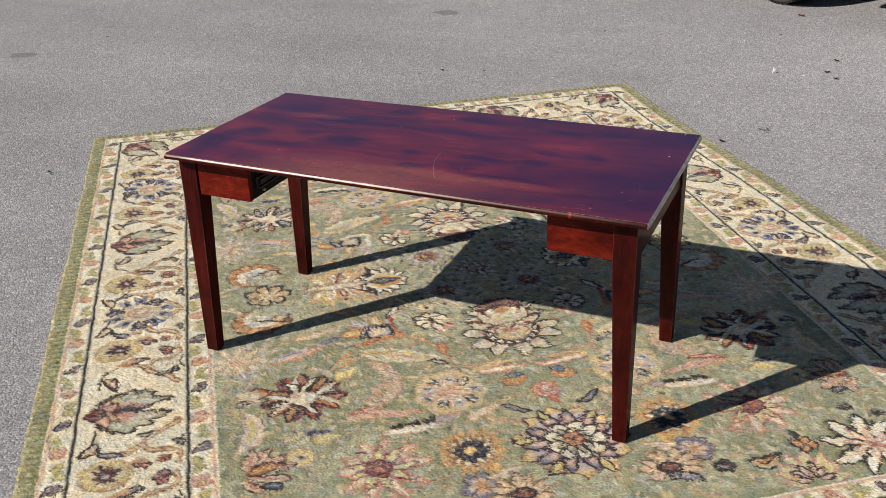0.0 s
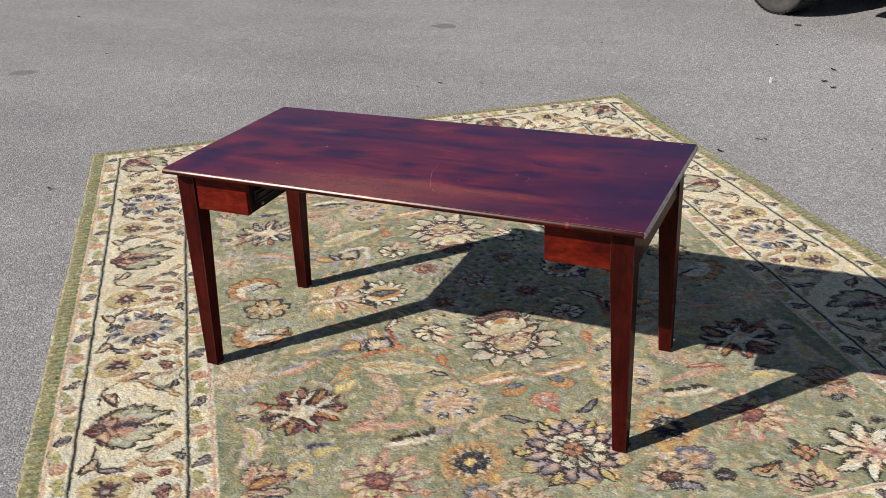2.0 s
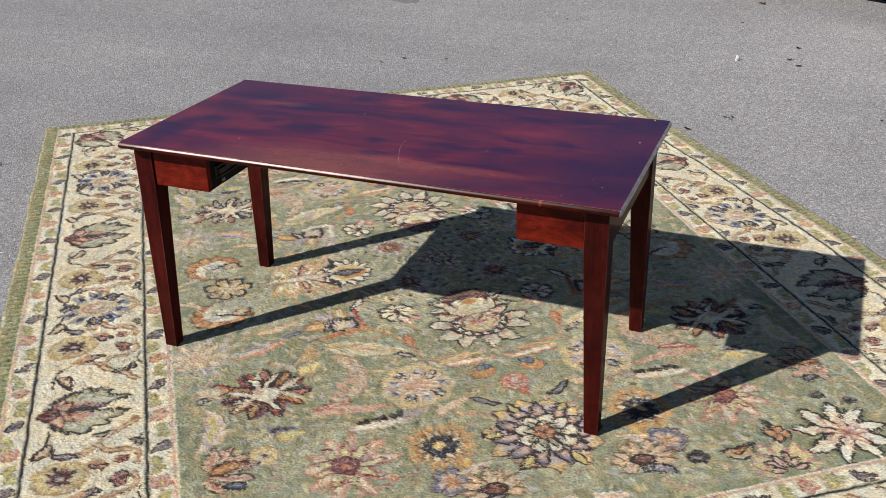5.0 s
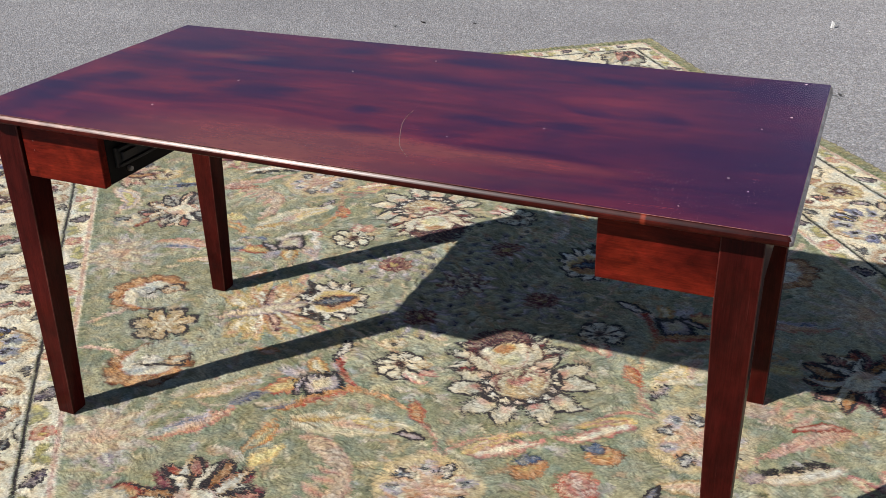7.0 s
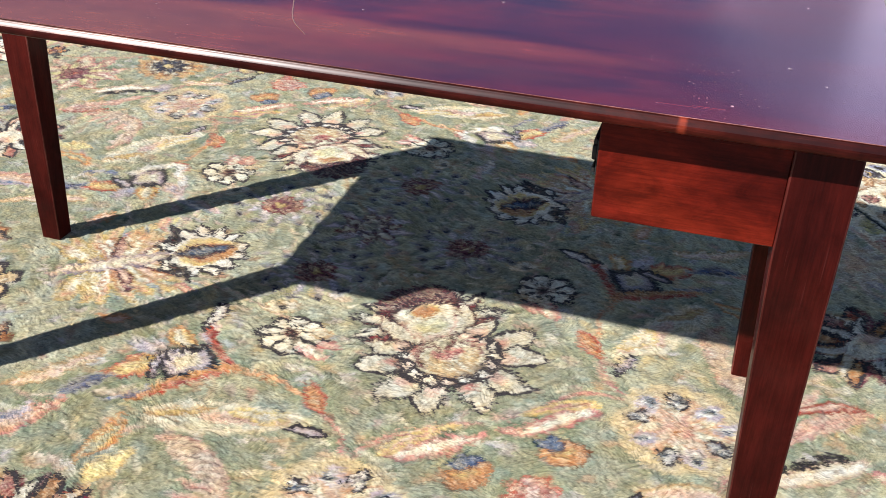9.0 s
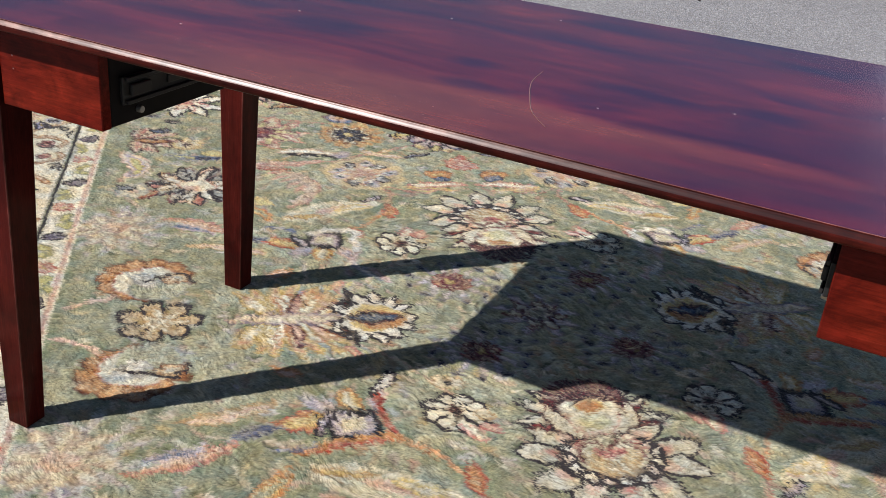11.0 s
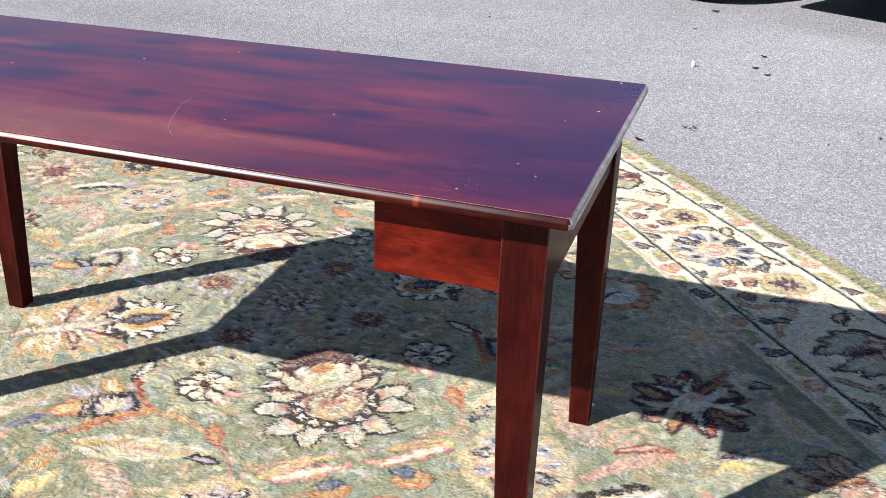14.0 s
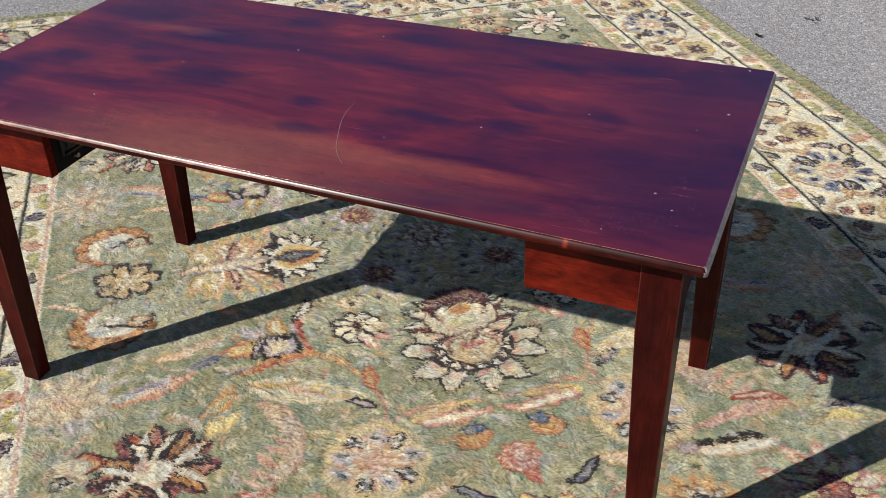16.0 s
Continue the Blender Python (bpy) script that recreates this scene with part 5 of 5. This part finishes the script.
for k in range(1, 14):
    bmesh.ops.bisect_plane(tb, geom=tb.verts[:] + tb.edges[:] + tb.faces[:], plane_co=(LEFT + (RIGHT - LEFT) * k / 14, 0, 0), plane_no=(1, 0, 0))
for k in range(1, 7):
    bmesh.ops.bisect_plane(tb, geom=tb.verts[:] + tb.edges[:] + tb.faces[:], plane_co=(0, FRONT + (BACK - FRONT) * k / 7, 0), plane_no=(0, 1, 0))
for f_ in tb.faces:
    c_ = f_.calc_center_median()
    if f_.normal.z > 0.99 and LEFT + 0.02 < c_.x < RIGHT - 0.02 and FRONT + 0.02 < c_.y < BACK - 0.02:
        f_.smooth = True
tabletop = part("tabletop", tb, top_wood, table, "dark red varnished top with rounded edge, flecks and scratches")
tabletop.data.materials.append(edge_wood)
tabletop.data.materials.append(worn_glint_wood)
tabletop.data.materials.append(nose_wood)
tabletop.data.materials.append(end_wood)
UNDER = TOP - THICK - 0.0005
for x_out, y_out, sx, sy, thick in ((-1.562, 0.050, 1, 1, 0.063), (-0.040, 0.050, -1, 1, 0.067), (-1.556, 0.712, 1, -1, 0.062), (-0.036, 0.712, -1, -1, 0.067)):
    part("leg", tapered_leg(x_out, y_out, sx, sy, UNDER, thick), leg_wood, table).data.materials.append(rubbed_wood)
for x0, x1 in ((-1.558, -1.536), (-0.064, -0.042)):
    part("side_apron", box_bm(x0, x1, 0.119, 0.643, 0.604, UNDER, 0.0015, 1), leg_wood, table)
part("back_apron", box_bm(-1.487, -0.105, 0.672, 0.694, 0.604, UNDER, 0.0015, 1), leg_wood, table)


def drawer_box(x0, x1, inner, name_label):
    """A box hung under the top beside the leg: a red-stained front board, a black carcass, a metal slide on its inner side."""
    body = part("drawer_box", box_bm(x0, x1, 0.057, 0.076, 0.602, UNDER, 0.0015, 1), box_wood, table, name_label)
    s = 1 if inner > (x0 + x1) / 2 else -1

    def span(a, b):
        return min(inner + s * a, inner + s * b), max(inner + s * a, inner + s * b)

    part("carcass", box_bm(x0 + 0.0005, x1 - 0.0005, 0.0765, 0.60, 0.603, UNDER, 0.0015, 1), black_wood, body, "black inner side of the box")
    slide = bmesh.new()
    box_bm(*span(0.0, 0.006), 0.095, 0.585, 0.634, 0.676, 0.001, 1, slide)
    box_bm(*span(0.0062, 0.011), 0.100, 0.580, 0.6345, 0.641, 0.001, 1, slide)
    box_bm(*span(0.0062, 0.011), 0.100, 0.580, 0.669, 0.6755, 0.001, 1, slide)
    part("slide_rail", slide, dark_steel, body)
    part("bracket", box_bm(*span(0.0064, 0.013), 0.108, 0.150, 0.646, 0.664, 0.002, 2), dull_steel, body)
    part("stop_block", box_bm(*span(0.0064, 0.010), 0.190, 0.222, 0.648, 0.662, 0.002, 2), dull_steel, body)
    bolt = bmesh.new()
    m_ = Matrix.Translation((inner + s * 0.004, 0.132, 0.620)) @ Matrix.Rotation(radians(90), 4, "Y")
    bmesh.ops.create_cone(bolt, cap_ends=True, segments=16, radius1=0.0058, radius2=0.0050, depth=0.008, matrix=m_ if s > 0 else m_ @ Matrix.Rotation(radians(180), 4, "X"))
    part("bolt", bolt, steel, body, "bare metal bolt head")


drawer_box(-1.4965, -1.301, -1.301, "plain red-stained box front beside the leg")
drawer_box(-0.300, -0.1062, -0.300, "plain red-stained box front beside the leg")

# ---- marks on the table ----
def strip(points, width, z):
    bm = bmesh.new()
    left, right = [], []
    for k, p in enumerate(points):
        a, b = Vector(points[max(0, k - 1)]), Vector(points[min(len(points) - 1, k + 1)])
        t = (b - a).normalized()
        n = Vector((-t.y, t.x)) * width * (0.45 + 0.55 * math.sin(math.pi * (k + 0.5) / len(points)))
        left.append(bm.verts.new((p[0] + n.x, p[1] + n.y, z)))
        right.append(bm.verts.new((p[0] - n.x, p[1] - n.y, z)))
    for k in range(len(points) - 1):
        bm.faces.new((left[k], right[k], right[k + 1], left[k + 1]))
    bmesh.ops.recalc_face_normals(bm, faces=bm.faces)
    return bm


def spline(pts, n=8):
    out = []
    p = [Vector(a) for a in (pts[0], *pts, pts[-1])]
    for a, b, c, d in zip(p, p[1:], p[2:], p[3:]):
        out += [0.5 * (2 * b + (c - a) * t + (2 * a - 5 * b + 4 * c - d) * t * t + (3 * b - a - 3 * c + d) * t ** 3) for t in (k / n for k in range(n))]
    return out + [p[-1]]


part("scratch", strip(spline([(-0.736, 0.309), (-0.728, 0.247), (-0.702, 0.177), (-0.678, 0.126), (-0.645, 0.085)]), 0.00058, TOP + 0.0004), scratch_pale, tabletop, "long curved pale scratch in the varnish")
NICKS = ((-0.058, 0.507, 0.0034, 60), (-0.052, 0.715, 0.0036, 80), (-0.101, 0.427, 0.0018, 120), (-0.121, 0.183, 0.0026, 40), (-0.084, 0.14, 0.0022, 150), (-0.174, 0.048, 0.0022, 20), (-0.47, 0.30, 0.0026, 50), (-0.97, 0.50, 0.0028, 45),
         (-1.17, 0.36, 0.0026, 50), (-0.83, 0.63, 0.0026, 30), (-0.62, 0.20, 0.0020, 0), (-1.24, 0.16, 0.0030, 20), (-0.30, 0.42, 0.0020, 90))
for x, y, r, deg in NICKS:
    chip_ = bmesh.new()
    chip_.faces.new([chip_.verts.new((x + r * (0.75 + 0.35 * math.sin(2.3 * k + 90 * x)) * math.cos(math.tau * k / 9 + radians(deg)), y + 0.75 * r * (0.75 + 0.35 * math.sin(2.3 * k + 90 * x)) * math.sin(math.tau * k / 9 + radians(deg)), TOP + 0.0004)) for k in range(9)])
    part("nick", chip_, nick_pale, tabletop)


# the old table stands a little racked: each corner of the top is off square by up to a centimetre
def racked(co):
    fx, fy, fz = (co.x - LEFT) / (RIGHT - LEFT), (co.y - FRONT) / (BACK - FRONT), co.z / TOP
    near = Vector((-0.008, 0.012, 0.003)).lerp(Vector((-0.001, -0.001, 0.005)), fx)
    far = Vector((0.007, 0.006, -0.010)).lerp(Vector((0.002, -0.009, 0.006)), fx)
    return co + near.lerp(far, fy) * fz


for ob in table.children_recursive:
    for v_ in ob.data.vertices:
        v_.co = racked(v_.co)

# ---- the parked van ----
def prism(outline, y0, y1, bevel=0.0):
    """An outline in x and z, drawn out from y0 to y1."""
    bm = bmesh.new()
    a = [bm.verts.new((x, y0, z)) for x, z in outline]
    b = [bm.verts.new((x, y1, z)) for x, z in outline]
    f = [bm.faces.new(a), bm.faces.new(b[::-1])]
    for k in range(len(a)):
        bm.faces.new((a[k - 1], b[k - 1], b[k], a[k])[::-1])
    if bevel:
        bmesh.ops.bevel(bm, geom=list(f[0].edges) + list(f[1].edges), offset=bevel, segments=3, profile=0.5, affect="EDGES")
    bmesh.ops.recalc_face_normals(bm, faces=bm.faces)
    return bm


def turned_ring(profile, n=48, x=0.0, z=0.0):
    """A profile of (radius, depth) turned about the axle."""
    bm = bmesh.new()
    loops = [[bm.verts.new((x + r * math.cos(k * math.tau / n), y, z + r * math.sin(k * math.tau / n))) for k in range(n)] for r, y in profile]
    for a, b in zip(loops, loops[1:]):
        for k in range(n):
            bm.faces.new((a[k], a[(k + 1) % n], b[(k + 1) % n], b[k]))
    bmesh.ops.recalc_face_normals(bm, faces=bm.faces)
    return bm


WHEEL_R = 0.358


def van_wheel(van, x, y, out, steer=0.0):
    """A wheel with tread blocks, sidewall and a white steel rim; out is the side that faces outwards."""
    o = -1 if out < 0 else 1
    prof = [(0.20, 0.05 * o), (0.225, 0.012 * o), (0.29, 0.0), (0.337, 0.010 * -o), (0.3525, 0.030 * -o), (0.3550, 0.10 * -o), (0.3550, 0.15 * -o), (0.3525, 0.215 * -o), (0.29, 0.25 * -o), (0.20, 0.22 * -o)]
    bm = turned_ring([(r, y + d * 1.0) for r, d in prof], 60, x, WHEEL_R + GROUND)
    tyre = part("wheel", turned_ring([(0.198, y + 0.03 * -o), (0.198, y + 0.21 * -o)], 40, x, WHEEL_R + GROUND), underbody, van)
    part("tyre", bm, dusty_rubber, tyre, "dusty grey tyre with blocky tread", True)
    tread = bmesh.new()
    for k in range(58):
        a = k * math.tau / 58
        for row, (d0, d1) in enumerate(((0.008, 0.052), (0.066, 0.118), (0.130, 0.182), (0.196, 0.238))):
            aa = a + (0.5 if row % 2 else 0) * math.tau / 58
            lo, hi, w = 0.345 if row in (0, 3) else 0.350, WHEEL_R, 0.0135
            c, s = math.cos(aa), math.sin(aa)
            vs_ = [tread.verts.new((x + r * c - t * s, y - o * d, WHEEL_R + GROUND + r * s + t * c)) for r in (lo, hi) for t in (-w, w) for d in (d0, d1)]
            for q in ((0, 1, 3, 2), (4, 6, 7, 5), (0, 4, 5, 1), (2, 3, 7, 6), (0, 2, 6, 4), (1, 5, 7, 3)):
                tread.faces.new([vs_[i] for i in q])
    bmesh.ops.recalc_face_normals(tread, faces=tread.faces)
    part("tread", tread, rubber, tyre)
    rim = turned_ring([(0.215, y + 0.004 * -o), (0.205, y - o * 0.002), (0.192, y - o * 0.03), (0.165, y - o * 0.055), (0.12, y - o * 0.045), (0.07, y - o * 0.03), (0.055, y - o * 0.005), (0.0005, y - o * 0.002)], 48, x, WHEEL_R + GROUND)
    part("rim", rim, wheel_paint, tyre, "white painted steel rim", True)
    for k in range(8):
        t = (k + 0.5) * math.tau / 8
        hole = turned_ring([(0.020, y - o * 0.040), (0.019, y - o * 0.056), (0.0005, y - o * 0.056)], 12, x + 0.150 * math.cos(t), WHEEL_R + GROUND + 0.150 * math.sin(t))
        part("slot", hole, underbody, tyre, "dark hole in the wheel disc")
        nut = turned_ring([(0.010, y - o * 0.045), (0.010, y - o * 0.020), (0.0005, y - o * 0.018)], 6, x + 0.085 * math.cos(t), WHEEL_R + GROUND + 0.085 * math.sin(t))
        part("wheel_nut", nut, steel, tyre)
    turn = Matrix.Translation((x, y, 0)) @ Matrix.Rotation(radians(steer), 4, "Z") @ Matrix.Translation((-x, -y, 0))
    for piece in [tyre] + list(tyre.children):
        piece.data.transform(turn)


def arch(cx, rx=0.455, rz=0.43, n=18):
    """The squarish opening over a wheel."""
    pts = []
    for k in range(n + 1):
        c, d = math.cos(math.pi * k / n), math.sin(math.pi * k / n)
        pts.append((cx - rx * math.copysign(abs(c) ** 0.625, c), 0.36 + rz * d ** 0.625))
    return pts


van = new("van")
van.matrix_world = pose(-0.32, 6.06, 0, 0, 0, -28.0)
tagged(van, "tall white van parked on the asphalt, dusty tyres and white rims", "van")
SILL = 0.376
side = [(-0.62, 0.50), (-0.52, SILL + 0.03)] + arch(0.0) + [(2.62, SILL)] + arch(3.12) + [(3.62, SILL + 0.03), (4.15, 0.52), (4.18, 1.1), (4.12, 2.85), (3.95, 2.95), (0.95, 2.98), (0.58, 2.86), (0.32, 2.60), (0.12, 2.25), (-0.03, 1.85), (-0.18, 1.40), (-0.56, 1.10), (-0.66, 0.8)]
part("body", prism(side, -0.055, 1.78, 0.03), white_paint, van, "glossy white painted body")
# near-black boxes added low under the body to keep skylight off the ground
part("floor_pan", box_bm(0.72, 4.05, 0.40, 1.72, 0.13, 0.40, 0.03, 3), underbody, van)
# dark seam widened to a plate that stops bounce from the white sill
part("sill_seam", box_bm(0.50, 2.58, -0.030, 0.41, SILL - 0.020, SILL - 0.003, 0.006, 2), underbody, van)
part("engine_tray", box_bm(-0.52, 0.38, 0.62, 1.44, 0.09, 0.45, 0.04, 3), underbody, van)
part("fuel_tank", box_bm(1.10, 1.95, 0.55, 1.40, 0.10, 0.40, 0.05, 3), underbody, van)
# invented panel, shuts out skylight from the far side
part("far_skirt", box_bm(0.62, 2.60, 1.70, 1.74, 0.05, 0.42, 0.01, 2), underbody, van)
part("wheel_liner", prism([(x_, z_ - 0.012) for x_, z_ in arch(0.0, 0.448, 0.42)] + [(x_, z_ + 0.006) for x_, z_ in arch(0.0, 0.448, 0.42)][::-1], 0.02, 1.70), underbody, van)
part("window", prism([(0.00, 1.50), (0.98, 1.50), (0.98, 2.80), (0.62, 2.77), (0.37, 2.53), (0.18, 2.20)], -0.060, -0.052, 0.002), tinted_glass, van, "tinted side window")
part("running_board", box_bm(0.47, 2.6, -0.085, 0.02, SILL - 0.004, SILL + 0.036, 0.008, 2), white_paint, van)
part("bumper", box_bm(-0.73, -0.58, 0.06, 1.66, 0.47, 0.68, 0.03, 3), underbody, van)
for x, steer in ((-0.055, -12.0), (3.12, 0.0)):
    van_wheel(van, x, 0.0, -1, steer)
    van_wheel(van, x, 1.72, 1, steer)

# ---- scraps on the asphalt ----
def scrap(name, x, y, size, deg, material, label, category, curl=0.25, group="scraps on the asphalt"):
    """A small curled leaf or flake lying on the ground."""
    bm = bmesh.new()
    n = 7
    grid = []
    for i in range(n):
        t = i / (n - 1)
        w = size * 0.36 * math.sin(math.pi * (0.08 + 0.84 * t)) * (1 + 0.25 * math.sin(9 * t + x * 30))
        grid.append([bm.verts.new((size * (t - 0.5), w * s, size * curl * ((2 * t - 1) ** 2 * 0.5 + abs(s) * 0.6) + 0.001)) for s in (-1, -0.4, 0.4, 1)])
    for a, b in zip(grid, grid[1:]):
        for k in range(3):
            bm.faces.new((a[k], b[k], b[k + 1], a[k + 1]))
    bmesh.ops.solidify(bm, geom=bm.faces[:], thickness=0.0008)
    ob = part(name, bm, material)
    ob.matrix_world = pose(x, y, GROUND, 0, 0, deg)
    return tagged(ob, label, category, group)


pb = bmesh.new()
sheet = [[pb.verts.new((0.012 * a + 0.004 * h, 0.010 * a * a + 0.018 * h * h - 0.006 * h, 0.001 + 0.030 * h * (1 - 0.12 * a * (h > 0.9)))) for a in (-1, -0.4, 0.4, 1)] for h in (0, 0.35, 0.7, 1)]
for lo, hi in zip(sheet, sheet[1:]):
    for k in range(3):
        pb.faces.new((lo[k], lo[k + 1], hi[k + 1], hi[k]))
bmesh.ops.solidify(pb, geom=pb.faces[:], thickness=0.0006)
paper = part("paper_scrap", pb, chip_white)
paper.matrix_world = pose(-0.124, 4.125, GROUND, 0, 0, 10)
tagged(paper, "small white paper scrap standing bent on the asphalt", "scrap", "scraps on the asphalt")
for x, y, s, d in ((0.248, 4.112, 0.050, 20), (0.905, 3.857, 0.05, 60), (-0.125, 5.71, 0.070, 5)):
    scrap("dry_leaf", x, y, s * 0.75, d, leaf_brown, "small dry brown leaf curled on the asphalt", "leaf")
for x, y, s, d in ((0.185, 4.239, 0.055, 30), (0.219, 4.524, 0.055, 150), (0.731, 3.214, 0.03, 80), (-0.220, 2.78, 0.05, 150), (-0.202, 5.094, 0.035, 30), (-0.38, 2.80, 0.03, 10),
                   (-5.016, 3.60, 0.035, 40), (-6.198, 4.619, 0.05, 10), (-1.902, 3.62, 0.032, 20), (-1.427, 4.842, 0.035, 70), (-2.174, 3.551, 0.045, 5)):
    scrap("dark_leaf", x, y, s * 0.65, d, leaf_dark, "shrivelled dark leaf on the asphalt", "leaf")


def blot(x, y, rx, ry, deg):
    bm = bmesh.new()
    ring_ = [bm.verts.new((rx * math.cos(a) * (1 + 0.14 * math.sin(3 * a + x)), ry * math.sin(a) * (1 + 0.14 * math.cos(4 * a + y)), 0.0)) for a in (k * math.tau / 28 for k in range(28))]
    core = bm.verts.new((0, 0, 0.0035))
    for k in range(28):
        bm.faces.new((core, ring_[k], ring_[(k + 1) % 28]))
    ob = part("tar_spot", bm, tar, None, "", True)
    ob.matrix_world = pose(x, y, GROUND + 0.0005, 0, 0, deg)
    tagged(ob, "dark patch of tar on the asphalt", "tar spot", "tar spots", "stuff")


blot(-5.28, 2.98, 0.10, 0.07, 20)
blot(-2.80, 5.07, 0.11, 0.075, 0)

for x, y, s, d in ((-0.058, 3.024, 0.022, 10), (-0.035, 3.018, 0.014, 70), (-0.018, 3.03, 0.020, 40), (-0.025, 3.05, 0.016, 120), (0.52, 3.03, 0.014, 60), (-0.02, 2.99, 0.010, 30), (-3.384, 1.221, 0.022, 20), (-3.36, 1.20, 0.014, 80), (-2.281, 3.423, 0.02, 60)):
    scrap("grit_crumb", x, y, s, d, tar, "dull grey crumb of grit lying on the asphalt", "grit", 0.5)
